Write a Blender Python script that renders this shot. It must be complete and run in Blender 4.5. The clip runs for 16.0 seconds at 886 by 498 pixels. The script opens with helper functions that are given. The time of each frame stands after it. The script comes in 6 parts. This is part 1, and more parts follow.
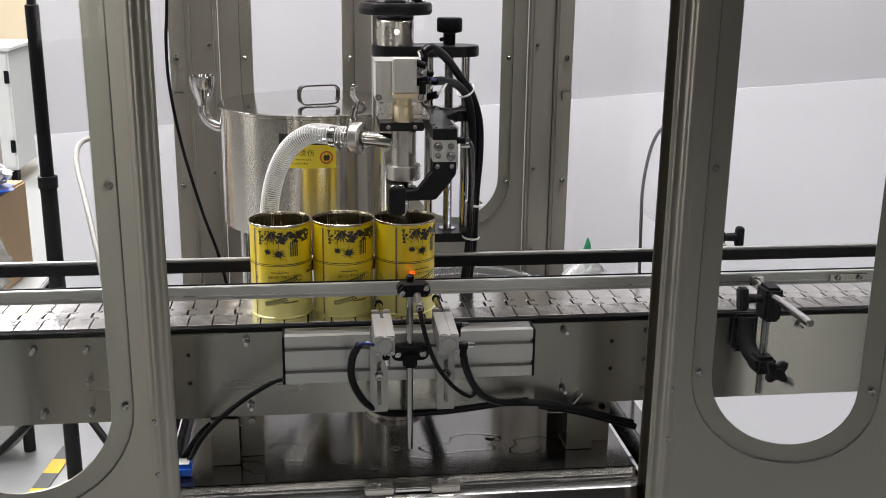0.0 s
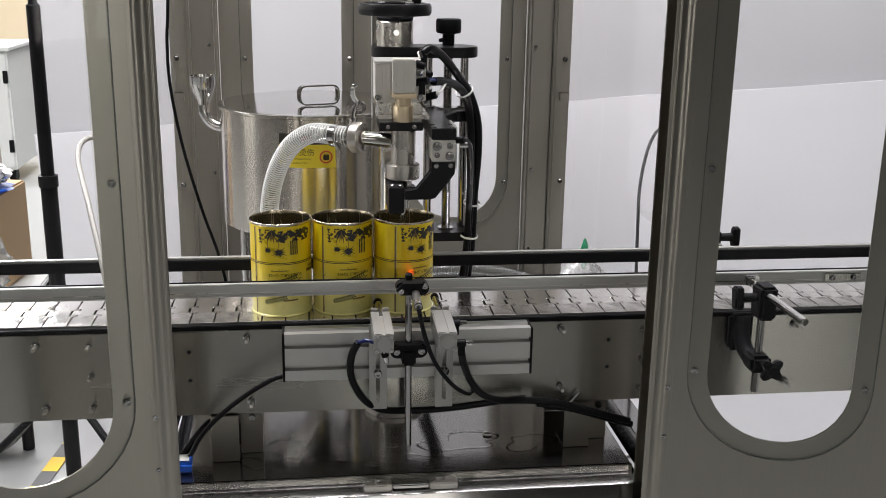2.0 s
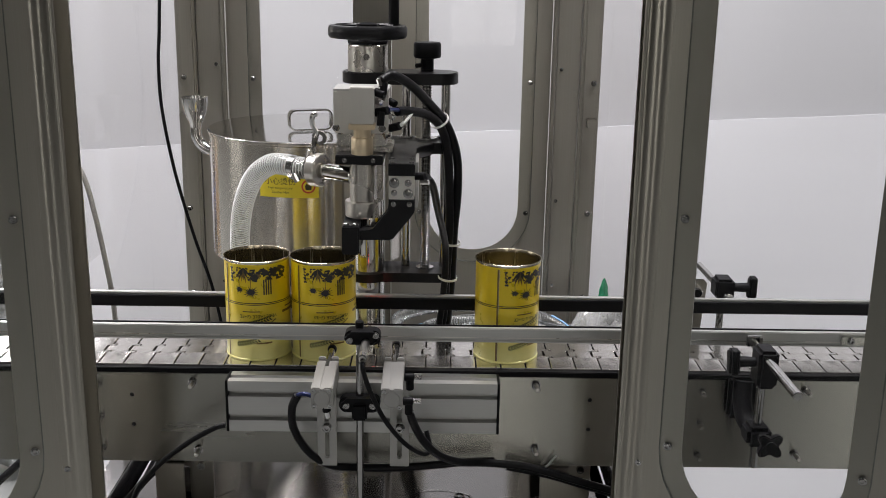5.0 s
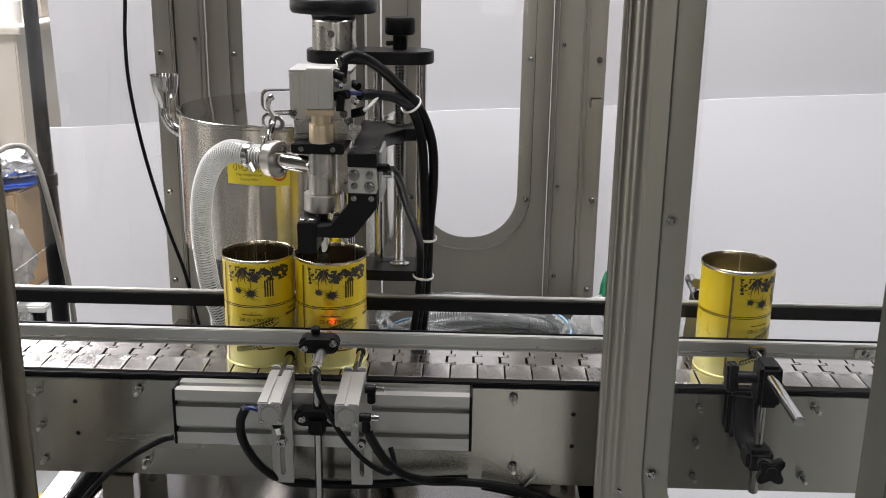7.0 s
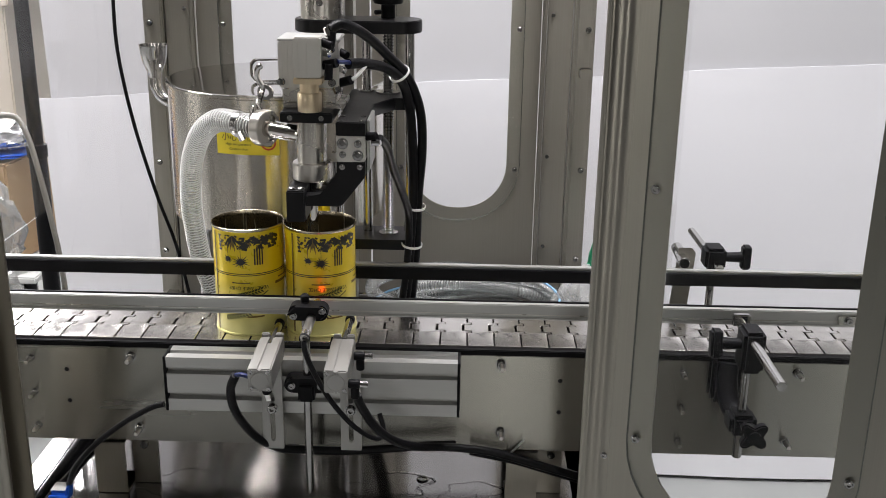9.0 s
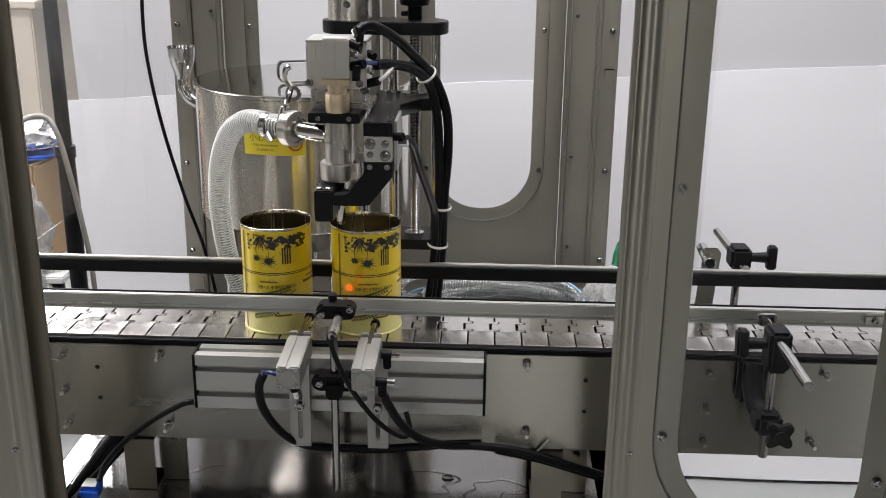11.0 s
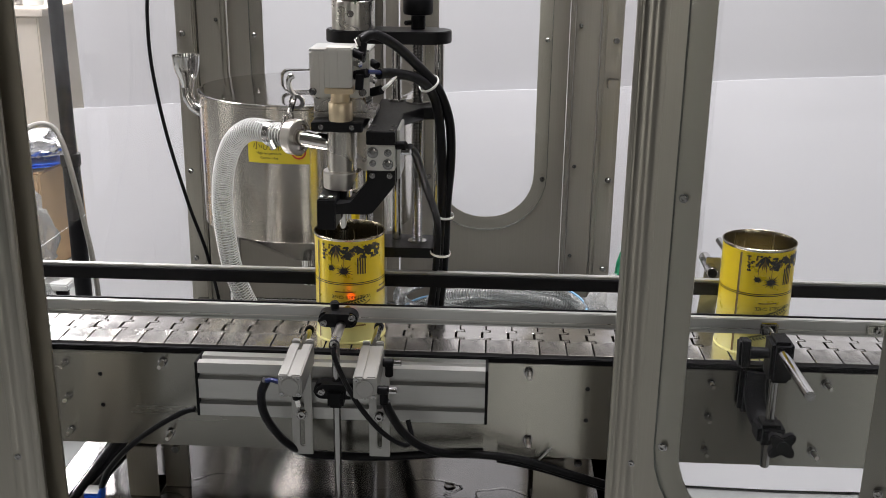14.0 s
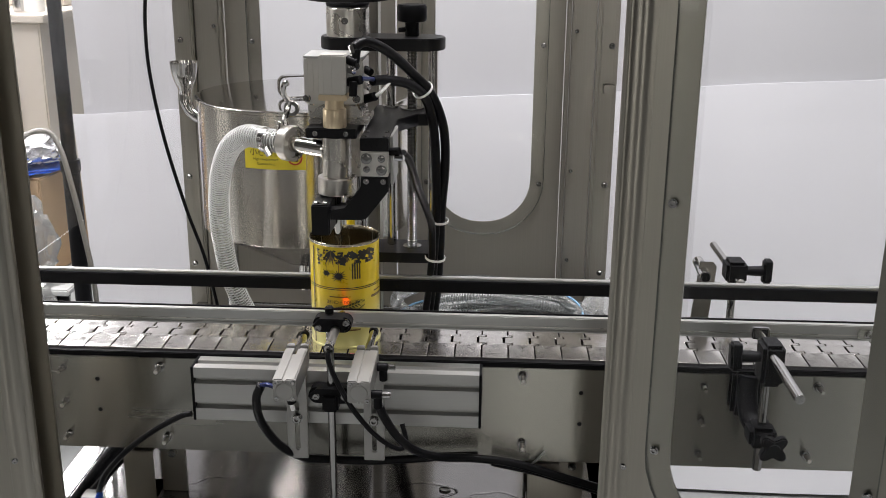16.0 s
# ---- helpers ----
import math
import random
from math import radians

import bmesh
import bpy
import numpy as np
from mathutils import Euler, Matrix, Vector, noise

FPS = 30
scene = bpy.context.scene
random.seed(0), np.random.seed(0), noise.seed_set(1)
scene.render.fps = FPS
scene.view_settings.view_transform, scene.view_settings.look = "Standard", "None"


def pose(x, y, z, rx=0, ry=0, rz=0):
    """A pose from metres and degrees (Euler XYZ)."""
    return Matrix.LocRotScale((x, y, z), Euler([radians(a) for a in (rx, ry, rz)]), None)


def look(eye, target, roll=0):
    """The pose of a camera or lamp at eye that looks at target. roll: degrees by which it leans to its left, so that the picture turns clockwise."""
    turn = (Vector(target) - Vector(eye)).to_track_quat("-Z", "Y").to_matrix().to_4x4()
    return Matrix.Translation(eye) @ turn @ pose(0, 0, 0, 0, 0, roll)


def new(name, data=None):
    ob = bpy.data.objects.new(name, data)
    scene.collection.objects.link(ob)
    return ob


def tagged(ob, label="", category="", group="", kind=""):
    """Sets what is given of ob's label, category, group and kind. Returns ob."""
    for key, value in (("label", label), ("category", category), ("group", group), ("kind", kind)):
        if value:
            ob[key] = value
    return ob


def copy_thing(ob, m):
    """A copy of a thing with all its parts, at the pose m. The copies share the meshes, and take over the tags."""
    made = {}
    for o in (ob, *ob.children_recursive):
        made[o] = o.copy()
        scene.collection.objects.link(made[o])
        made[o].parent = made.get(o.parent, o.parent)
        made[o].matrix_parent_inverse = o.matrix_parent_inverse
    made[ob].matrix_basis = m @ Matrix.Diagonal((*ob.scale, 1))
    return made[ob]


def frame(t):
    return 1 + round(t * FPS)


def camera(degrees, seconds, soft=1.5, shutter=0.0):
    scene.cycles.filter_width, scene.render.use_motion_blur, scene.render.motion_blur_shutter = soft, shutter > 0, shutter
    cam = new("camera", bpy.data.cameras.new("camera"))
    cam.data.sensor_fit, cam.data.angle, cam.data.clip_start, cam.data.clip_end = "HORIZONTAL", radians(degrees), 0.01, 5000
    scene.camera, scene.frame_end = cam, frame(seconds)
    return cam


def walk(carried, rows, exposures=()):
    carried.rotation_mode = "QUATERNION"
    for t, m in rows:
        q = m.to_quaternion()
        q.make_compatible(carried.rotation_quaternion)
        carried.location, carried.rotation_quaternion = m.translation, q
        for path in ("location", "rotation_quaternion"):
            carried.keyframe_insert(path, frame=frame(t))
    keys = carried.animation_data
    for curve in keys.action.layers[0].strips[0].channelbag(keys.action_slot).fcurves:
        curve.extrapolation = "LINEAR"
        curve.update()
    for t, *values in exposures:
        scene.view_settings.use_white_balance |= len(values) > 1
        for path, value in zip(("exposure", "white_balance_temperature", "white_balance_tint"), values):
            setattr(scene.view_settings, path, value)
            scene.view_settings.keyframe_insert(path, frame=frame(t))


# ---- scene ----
cam = camera(46.0, 16.0, soft=0.8)
PATH = [
    (0, (-0.147, -1.609, 1.478), (0.094, 0.3, 0.934), 0.7),
    (0.5, (-0.146, -1.614, 1.476), (0.101, 0.297, 0.938), 0.6),
    (1, (-0.149, -1.618, 1.477), (0.102, 0.293, 0.941), 0.6),
    (1.5, (-0.151, -1.621, 1.478), (0.1, 0.287, 0.936), 0.8),
    (2, (-0.151, -1.625, 1.478), (0.095, 0.284, 0.937), 0.9),
    (2.5, (-0.136, -1.619, 1.482), (0.097, 0.294, 0.945), 1.0),
    (3, (-0.082, -1.6, 1.492), (0.117, 0.321, 0.971), 1.0),
    (3.5, (-0.032, -1.587, 1.495), (0.114, 0.339, 0.979), 0.9),
    (4, (0.025, -1.598, 1.489), (0.106, 0.334, 0.979), 0.8),
    (4.2, (0.039, -1.586, 1.491), (0.106, 0.346, 0.977), 0.8),
    (6.3, (0.191, -1.339, 1.493), (0.153, 0.582, 0.937), 0.9),
    (6.5, (0.196, -1.333, 1.496), (0.153, 0.584, 0.929), 0.8),
    (7, (0.197, -1.33, 1.492), (0.144, 0.583, 0.91), 0.8),
    (7.5, (0.2, -1.336, 1.492), (0.149, 0.571, 0.891), 0.7),
    (8, (0.198, -1.339, 1.49), (0.157, 0.564, 0.876), 0.7),
    (8.5, (0.199, -1.34, 1.491), (0.162, 0.56, 0.868), 0.9),
    (9, (0.203, -1.343, 1.489), (0.166, 0.554, 0.859), 0.9),
    (9.5, (0.198, -1.346, 1.489), (0.146, 0.551, 0.858), 0.7),
    (10, (0.196, -1.348, 1.489), (0.132, 0.548, 0.855), 0.6),
    (12.5, (0.195, -1.358, 1.49), (0.112, 0.543, 0.874), 0.7),
    (13, (0.195, -1.357, 1.492), (0.111, 0.544, 0.876), 0.7),
    (13.5, (0.2, -1.356, 1.491), (0.114, 0.546, 0.877), 0.7),
    (14, (0.199, -1.356, 1.49), (0.113, 0.546, 0.878), 0.7),
    (14.5, (0.196, -1.356, 1.49), (0.112, 0.546, 0.88), 0.8),
    (15, (0.203, -1.359, 1.493), (0.121, 0.544, 0.884), 0.8),
    (15.5, (0.209, -1.363, 1.493), (0.121, 0.541, 0.888), 0.6),
    (16, (0.213, -1.365, 1.495), (0.12, 0.539, 0.89), 0.5),
]
EXPOSURE = [(0.0, 0.08), (1.5, 0.06), (2.0, 0.02), (2.5, -0.04), (3.0, -0.12), (3.5, -0.16), (4.2, -0.16), (6.3, -0.01), (7.0, 0.03), (7.5, 0.07), (8.5, 0.11), (9.5, 0.11), (10.2, 0.07), (12.5, -0.01), (14.0, -0.03), (16.0, -0.01)]
walk(cam, [(t, look(eye, target, roll)) for t, eye, target, roll in PATH], EXPOSURE)

# ---- world, lights ----
world = bpy.data.worlds.new("workshop_world")
scene.world = world
world.use_nodes = True
world.node_tree.nodes["Background"].inputs[0].default_value = (0.86, 0.92, 1.0, 1)
world.node_tree.nodes["Background"].inputs[1].default_value = 0.3


def unseen_lamp(x, y, z, lx, ly, watts, colour=(1.0, 0.964, 0.978)):
    """An added, unseen ceiling lamp: the housing is a thing, the light an area lamp under it."""
    data = bpy.data.lights.new("unseen_lamp_light", "AREA")
    data.shape, data.size, data.size_y, data.energy, data.color = "RECTANGLE", lx, ly, watts, colour
    ob = new("unseen_lamp_light", data)
    ob.matrix_world = look((x, y, z), (x, y, 0))
    return ob


# unseen lamps, placed to light the backdrop, left side, front and far workshop
LAMPS = [(0.1, 0.36, 3.7, 3.2, 0.35, 194), (-2.0, 1.7, 3.6, 0.6, 3.0, 180), (0.9, -2.2, 3.7, 2.4, 0.25, 8), (-1.8, 5.4, 3.8, 3.0, 0.5, 330)]
for lamp in LAMPS:
    unseen_lamp(*lamp)


# ---- materials ----
def mat(name, colour, rough=0.5, metal=0.0, grain=None, bump=0.0, vary=0.12, spec=0.5, mottle=6.0, coat=0.0, smear=None, spread=1.0):
    """Principled material with colour and gloss varied at two scales. grain: stretch of the fine noise per axis, per metre.
    smear: (direction, amount) in which brushed metal draws its reflections out. spread: how far the gloss varies."""
    m = bpy.data.materials.new(name)
    m.use_nodes = True
    nt = m.node_tree
    b = nt.nodes["Principled BSDF"]
    b.inputs["Metallic"].default_value = metal
    b.inputs["Specular IOR Level"].default_value = spec
    b.inputs["Coat Weight"].default_value = coat
    if smear:
        tg = nt.nodes.new("ShaderNodeCombineXYZ")
        for k in range(3):
            tg.inputs[k].default_value = smear[0][k]
        nt.links.new(tg.outputs[0], b.inputs["Tangent"])
        b.inputs["Anisotropic"].default_value = smear[1]
    tc = nt.nodes.new("ShaderNodeTexCoord")
    mp = nt.nodes.new("ShaderNodeMapping")
    mp.inputs["Scale"].default_value = grain or (60, 60, 60)
    nt.links.new(tc.outputs["Object"], mp.inputs[0])
    fine = nt.nodes.new("ShaderNodeTexNoise")
    fine.inputs["Scale"].default_value = 1.0
    fine.inputs["Detail"].default_value = 3.0
    nt.links.new(mp.outputs[0], fine.inputs["Vector"])
    big = nt.nodes.new("ShaderNodeTexNoise")
    big.inputs["Scale"].default_value = mottle
    big.inputs["Detail"].default_value = 5.0
    nt.links.new(tc.outputs["Object"], big.inputs["Vector"])
    add = nt.nodes.new("ShaderNodeMath")
    add.operation = "ADD"
    nt.links.new(fine.outputs["Fac"], add.inputs[0])
    nt.links.new(big.outputs["Fac"], add.inputs[1])
    ramp = nt.nodes.new("ShaderNodeMapRange")
    ramp.inputs["From Min"].default_value, ramp.inputs["From Max"].default_value = 0.6, 1.4
    ramp.inputs["To Min"].default_value, ramp.inputs["To Max"].default_value = 1 - vary, 1 + vary
    nt.links.new(add.outputs[0], ramp.inputs["Value"])
    mix = nt.nodes.new("ShaderNodeVectorMath")
    mix.operation = "SCALE"
    mix.inputs[0].default_value = colour[:3]
    nt.links.new(ramp.outputs[0], mix.inputs["Scale"])
    nt.links.new(mix.outputs[0], b.inputs["Base Color"])
    rr = nt.nodes.new("ShaderNodeMapRange")
    rr.inputs["From Min"].default_value, rr.inputs["From Max"].default_value = 0.6, 1.4
    rr.inputs["To Min"].default_value, rr.inputs["To Max"].default_value = max(rough * (1 - 0.2 * spread), 0.02), min(rough * (1 + 0.25 * spread), 1)
    nt.links.new(add.outputs[0], rr.inputs["Value"])
    nt.links.new(rr.outputs[0], b.inputs["Roughness"])
    if bump:
        bp = nt.nodes.new("ShaderNodeBump")
        bp.inputs["Strength"].default_value, bp.inputs["Distance"].default_value = bump, 0.001
        nt.links.new(fine.outputs["Fac"], bp.inputs["Height"])
        nt.links.new(bp.outputs[0], b.inputs["Normal"])
    return m


def clear(name, tint=(1, 1, 1), gloss=0.06, rough=0.05, milk=0.0, shine=1.0):
    """Thin clear plastic: see-through with a Fresnel gloss and a little milkiness."""
    m = bpy.data.materials.new(name)
    m.use_nodes = True
    nt = m.node_tree
    nt.nodes.remove(nt.nodes["Principled BSDF"])
    out = nt.nodes["Material Output"]
    tr = nt.nodes.new("ShaderNodeBsdfTransparent")
    tr.inputs[0].default_value = (*tint, 1)
    gl = nt.nodes.new("ShaderNodeBsdfGlossy")
    gl.inputs["Roughness"].default_value = rough
    df = nt.nodes.new("ShaderNodeBsdfDiffuse")
    df.inputs[0].default_value = (0.85, 0.87, 0.86, 1)
    m1 = nt.nodes.new("ShaderNodeMixShader")
    m1.inputs[0].default_value = milk
    nt.links.new(tr.outputs[0], m1.inputs[1])
    nt.links.new(df.outputs[0], m1.inputs[2])
    fr = nt.nodes.new("ShaderNodeFresnel")
    fr.inputs["IOR"].default_value = 1.45
    sc = nt.nodes.new("ShaderNodeMath")
    sc.operation = "MULTIPLY_ADD"
    sc.inputs[1].default_value, sc.inputs[2].default_value = shine, gloss - 0.03
    nt.links.new(fr.outputs[0], sc.inputs[0])
    m2 = nt.nodes.new("ShaderNodeMixShader")
    nt.links.new(sc.outputs[0], m2.inputs[0])
    nt.links.new(m1.outputs[0], m2.inputs[1])
    nt.links.new(gl.outputs[0], m2.inputs[2])
    nt.links.new(m2.outputs[0], out.inputs["Surface"])
    return m


def glow(name, colour, strength):
    m = bpy.data.materials.new(name)
    m.use_nodes = True
    b = m.node_tree.nodes["Principled BSDF"]
    b.inputs["Base Color"].default_value = (*colour, 1)
    b.inputs["Emission Color"].default_value = (*colour, 1)
    b.inputs["Emission Strength"].default_value = strength
    return m


STEEL_V = mat("brushed_steel_upright", (0.335, 0.318, 0.280), 0.31, 1.0, (700, 700, 3), 0.0, 0.06, mottle=3, smear=((0, 0, 1), 0.85), spread=0.4)
STEEL_H = mat("brushed_steel_level", (0.36, 0.352, 0.318), 0.27, 1.0, (1, 50, 50), 0.0, 0.012, mottle=4, smear=((0, 0, 1), 1.0), spread=0.1)
STEEL_BASE = mat("brushed_steel_base", (0.29, 0.285, 0.28), 0.14, 1.0, (300, 5, 300), 0.0, 0.08, mottle=9, smear=((0, 1, 0), 0.8), spread=0.4)
SLAT = mat("chain_steel", (0.76, 0.735, 0.70), 0.22, 1.0, (500, 60, 500), 0.03, 0.05, mottle=12)
POLISHED = mat("polished_steel", (0.70, 0.68, 0.64), 0.07, 1.0, (300, 300, 3), 0.02, 0.08, mottle=4)
TANK = mat("satin_tank_steel", (0.62, 0.59, 0.54), 0.20, 1.0, (26, 26, 0.25), 0.45, 0.04, mottle=4, smear=((0, 0, 1), 0.95), spread=0.3)
MIRROR = mat("mirror_steel_lid", (0.56, 0.55, 0.53), 0.10, 1.0, (60, 60, 60), 0.0, 0.05, mottle=3)
CHROME = mat("chrome", (0.62, 0.61, 0.60), 0.12, 1.0, (50, 50, 50), 0.0, 0.08)
MACHINED = mat("machined_steel", (0.60, 0.575, 0.535), 0.27, 1.0, (20, 20, 20), 0.0, 0.04)
ALU = mat("anodised_aluminium", (0.47, 0.47, 0.455), 0.40, 0.85, (6, 500, 500), 0.04, 0.06)
ALU_LIGHT = mat("pale_anodised_aluminium", (0.60, 0.585, 0.55), 0.45, 0.65, (700, 700, 700), 0.06, 0.05)
ALU_CAST = mat("bead_blasted_aluminium", (0.35, 0.345, 0.33), 0.40, 0.85, (700, 700, 700), 0.08, 0.06)
BLACK = mat("black_anodised", (0.006, 0.006, 0.007), 0.34, 0.0, (400, 400, 400), 0.05, 0.2, spec=0.25)
BLACK_PL = mat("black_plastic", (0.006, 0.006, 0.007), 0.42, 0.0, (500, 500, 500), 0.0, 0.2, spec=0.10)
RUBBER = mat("black_cable_sleeve", (0.006, 0.006, 0.007), 0.32, 0.0, (900, 900, 900), 0.3, 0.3, spec=0.16)
BRONZE = mat("champagne_aluminium", (0.74, 0.61, 0.42), 0.32, 0.6, (400, 400, 40), 0.03, 0.06)
WHITE_PL = mat("white_plastic", (0.8, 0.8, 0.78), 0.4, 0.0, (200, 200, 200), 0.05, 0.05)
BLUE_PL = mat("blue_plastic", (0.02, 0.12, 0.62), 0.35, 0.0, (200, 200, 200), 0.05, 0.1)
NAVY_PL = mat("dark_blue_tube", (0.005, 0.014, 0.09), 0.35, 0.0, (200, 200, 200), 0.05, 0.1)
BENCH = mat("satin_bench_steel", (0.74, 0.68, 0.60), 0.5, 0.5, (3, 3, 500), 0.03, 0.08, mottle=3)
GREEN_PL = mat("green_plastic", (0.02, 0.25, 0.12), 0.4, 0.0, (200, 200, 200), 0.05, 0.15)
YELLOW = mat("yellow_tinprint", (0.80, 0.60, 0.010), 0.30, 0.15, (90, 90, 90), 0.0, 0.05, coat=0.4)
PALE = mat("graded_yellow_tinprint", (0.80, 0.62, 0.03), 0.30, 0.15, (90, 90, 90), 0.0, 0.05, coat=0.4)


def grade_print(m, low, high, z0, z1):
    """Prints a material from the colour low at height z0 to the colour high at z1, as the tin's label does."""
    nt = m.node_tree
    scale = [n for n in nt.nodes if n.type == "VECT_MATH"][0]
    sep = nt.nodes.new("ShaderNodeSeparateXYZ")
    nt.links.new([n for n in nt.nodes if n.type == "TEX_COORD"][0].outputs["Object"], sep.inputs[0])
    run = nt.nodes.new("ShaderNodeMapRange")
    run.inputs["From Min"].default_value, run.inputs["From Max"].default_value = z0, z1
    run.interpolation_type = "SMOOTHSTEP"
    nt.links.new(sep.outputs["Z"], run.inputs["Value"])
    blend = nt.nodes.new("ShaderNodeMix")
    blend.data_type = "VECTOR"
    blend.inputs[4].default_value, blend.inputs[5].default_value = low, high
    nt.links.new(run.outputs[0], blend.inputs[0])
    nt.links.new(blend.outputs[1], scale.inputs[0])


grade_print(PALE, (0.74, 0.70, 0.27), (0.80, 0.61, 0.022), 0.005, 0.088)
INK = mat("black_ink", (0.02, 0.018, 0.012), 0.35, 0.0, (300, 300, 300), 0.0, 0.3, coat=0.3)
INK_GOLD = mat("brown_gold_ink", (0.16, 0.10, 0.015), 0.35, 0.0, (500, 500, 500), 0.0, 0.5, coat=0.3)
INK_GREEN = mat("dark_olive_ink", (0.03, 0.045, 0.012), 0.35, 0.0, (300, 300, 300), 0.0, 0.3, coat=0.3)
LACQUER = mat("gold_lacquer_inside", (0.36, 0.32, 0.22), 0.24, 1.0, (200, 200, 6), 0.02, 0.1)
TIN = mat("bare_tin", (0.46, 0.41, 0.31), 0.24, 1.0, (200, 200, 200), 0.0, 0.08)
OIL = mat("pale_liquid_fat", (0.24, 0.20, 0.10), 0.04, 0.0, (50, 50, 50), 0.0, 0.05)
SCREEN = clear("clear_side_screen", (0.99, 0.99, 0.99), 0.03, 0.02, 0.008, 0.10)
ACRYLIC = clear("clear_acrylic", (0.985, 0.99, 0.99), 0.02, 0.02, 0.0, 0.6)
HOSE = clear("clear_hose", (0.95, 0.96, 0.95), 0.04, 0.10, 0.13, 0.7)
RIB = mat("clear_plastic_rib", (0.58, 0.58, 0.57), 0.35, 0.0, (80, 80, 80), 0.0, 0.05)
# glow of the unseen windows, which are added as light sources
GLOW_STRONG = glow("strong_pane_glow", (0.92, 0.96, 1.0), 5.0)
GLOW_WEAK = glow("weak_pane_glow", (1.0, 0.97, 0.92), 2.8)
# chrome toned darker, for the rods, bolts and lead screw
DARK_CHROME = mat("darker_chrome", (0.34, 0.335, 0.33), 0.16, 1.0, (300, 300, 20), 0.02, 0.1)
COIL = clear("clear_braided_hose", (0.80, 0.82, 0.82), 0.05, 0.25, 0.03)
BRAID = clear("white_braid", (0.78, 0.80, 0.80), 0.05, 0.3, 0.10)
GREY_HOSE = mat("grey_rubber_hose", (0.27, 0.26, 0.24), 0.45, 0.0, (300, 300, 300), 0.0, 0.12)
GREY_PL = mat("grey_plastic_tube", (0.09, 0.09, 0.095), 0.4, 0.0, (200, 200, 200), 0.0, 0.1)
PALE_BLUE = mat("pale_blue_stripe", (0.16, 0.32, 0.48), 0.4, 0.0, (200, 200, 200), 0.0, 0.1)
STREAM = clear("clear_stream", (0.95, 0.95, 0.9), 0.05, 0.05, 0.03, 0.5)
WATER = clear("spilt_liquid", (0.9, 0.9, 0.88), 0.10, 0.02, 0.0)
BACKDROP = mat("white_backdrop_wall", (0.55, 0.55, 0.572), 0.8, 0.0, (3, 3, 3), 0.0, 0.03, mottle=1.2)
SHEET = mat("white_sheet", (0.77, 0.77, 0.805), 0.75, 0.0, (2, 2, 2), 0.0, 0.02, mottle=1.5)
FLOOR = mat("grey_painted_floor", (0.30, 0.31, 0.305), 0.35, 0.0, (20, 20, 20), 0.02, 0.06, mottle=3)
WALL = mat("workshop_wall", (0.13, 0.125, 0.115), 0.8, 0.0, (4, 4, 4), 0.0, 0.06, mottle=1)
CEIL = mat("workshop_ceiling", (0.22, 0.22, 0.215), 0.8, 0.0, (4, 4, 4), 0.0, 0.06, mottle=1)
TAPE_Y = mat("yellow_floor_tape", (0.75, 0.50, 0.03), 0.5, 0.0, (80, 80, 80), 0.02, 0.12)
TAPE_K = mat("dark_floor_tape", (0.10, 0.10, 0.10), 0.5, 0.0, (80, 80, 80), 0.02, 0.12)
CARD = mat("brown_cardboard", (0.48, 0.33, 0.19), 0.8, 0.0, (8, 8, 400), 0.1, 0.12, mottle=8)
FOIL = mat("silver_bag", (0.75, 0.75, 0.77), 0.25, 0.85, (40, 40, 40), 0.5, 0.1, mottle=25)
CAB = mat("grey_white_cabinet", (0.60, 0.61, 0.60), 0.45, 0.0, (30, 30, 30), 0.0, 0.04)
CREAM = mat("cream_panel", (0.62, 0.52, 0.36), 0.6, 0.0, (30, 30, 30), 0.0, 0.05)
STICK_Y = mat("yellow_sticker", (0.80, 0.66, 0.04), 0.45, 0.0, (90, 90, 90), 0.0, 0.04)
RED_INK = mat("red_ink", (0.55, 0.06, 0.03), 0.45, 0.0, (90, 90, 90), 0.0, 0.1)
RED_LED = glow("red_led", (1.0, 0.06, 0.03), 6.0)
FILM = clear("clear_film_bag", (0.93, 0.93, 0.92), 0.10, 0.15, 0.25)


# ---- building helpers ----
def empty(name, x=0, y=0, z=0):
    ob = new(name)
    ob.location = (x, y, z)
    return ob


def part(name, bm, material, parent=None, label="", smooth=35):
    """Links a bmesh as one mesh object under parent, in the parent's space."""
    me = bpy.data.meshes.new(name)
    bmesh.ops.remove_doubles(bm, verts=bm.verts, dist=1e-6)
    bmesh.ops.recalc_face_normals(bm, faces=bm.faces)
    if smooth:
        lim = radians(smooth)
        for f in bm.faces:
            f.smooth = True
        for e in bm.edges:
            if len(e.link_faces) == 2 and e.calc_face_angle(0) > lim:
                e.smooth = False
    bm.to_mesh(me)
    bm.free()
    me.materials.append(material)
    ob = new(name, me)
    if parent:
        ob.parent = parent
    if label:
        ob["label"] = label
    return ob


def box(x0, x1, y0, y1, z0, z1, bevel=0.001, bm=None, m=None):
    own = bmesh.new()
    bmesh.ops.create_cube(own, size=1)
    for v in own.verts:
        v.co = Vector(((x0 + x1) / 2 + v.co.x * (x1 - x0), (y0 + y1) / 2 + v.co.y * (y1 - y0), (z0 + z1) / 2 + v.co.z * (z1 - z0)))
    if bevel:
        bmesh.ops.bevel(own, geom=own.edges[:], offset=bevel, segments=2, affect="EDGES", clamp_overlap=True)
    if m:
        own.transform(m)
    return merge(bm, own)


def merge(bm, own):
    if bm is None:
        return own
    me = bpy.data.meshes.new("tmp")
    own.to_mesh(me)
    own.free()
    bm.from_mesh(me)
    bpy.data.meshes.remove(me)
    return bm


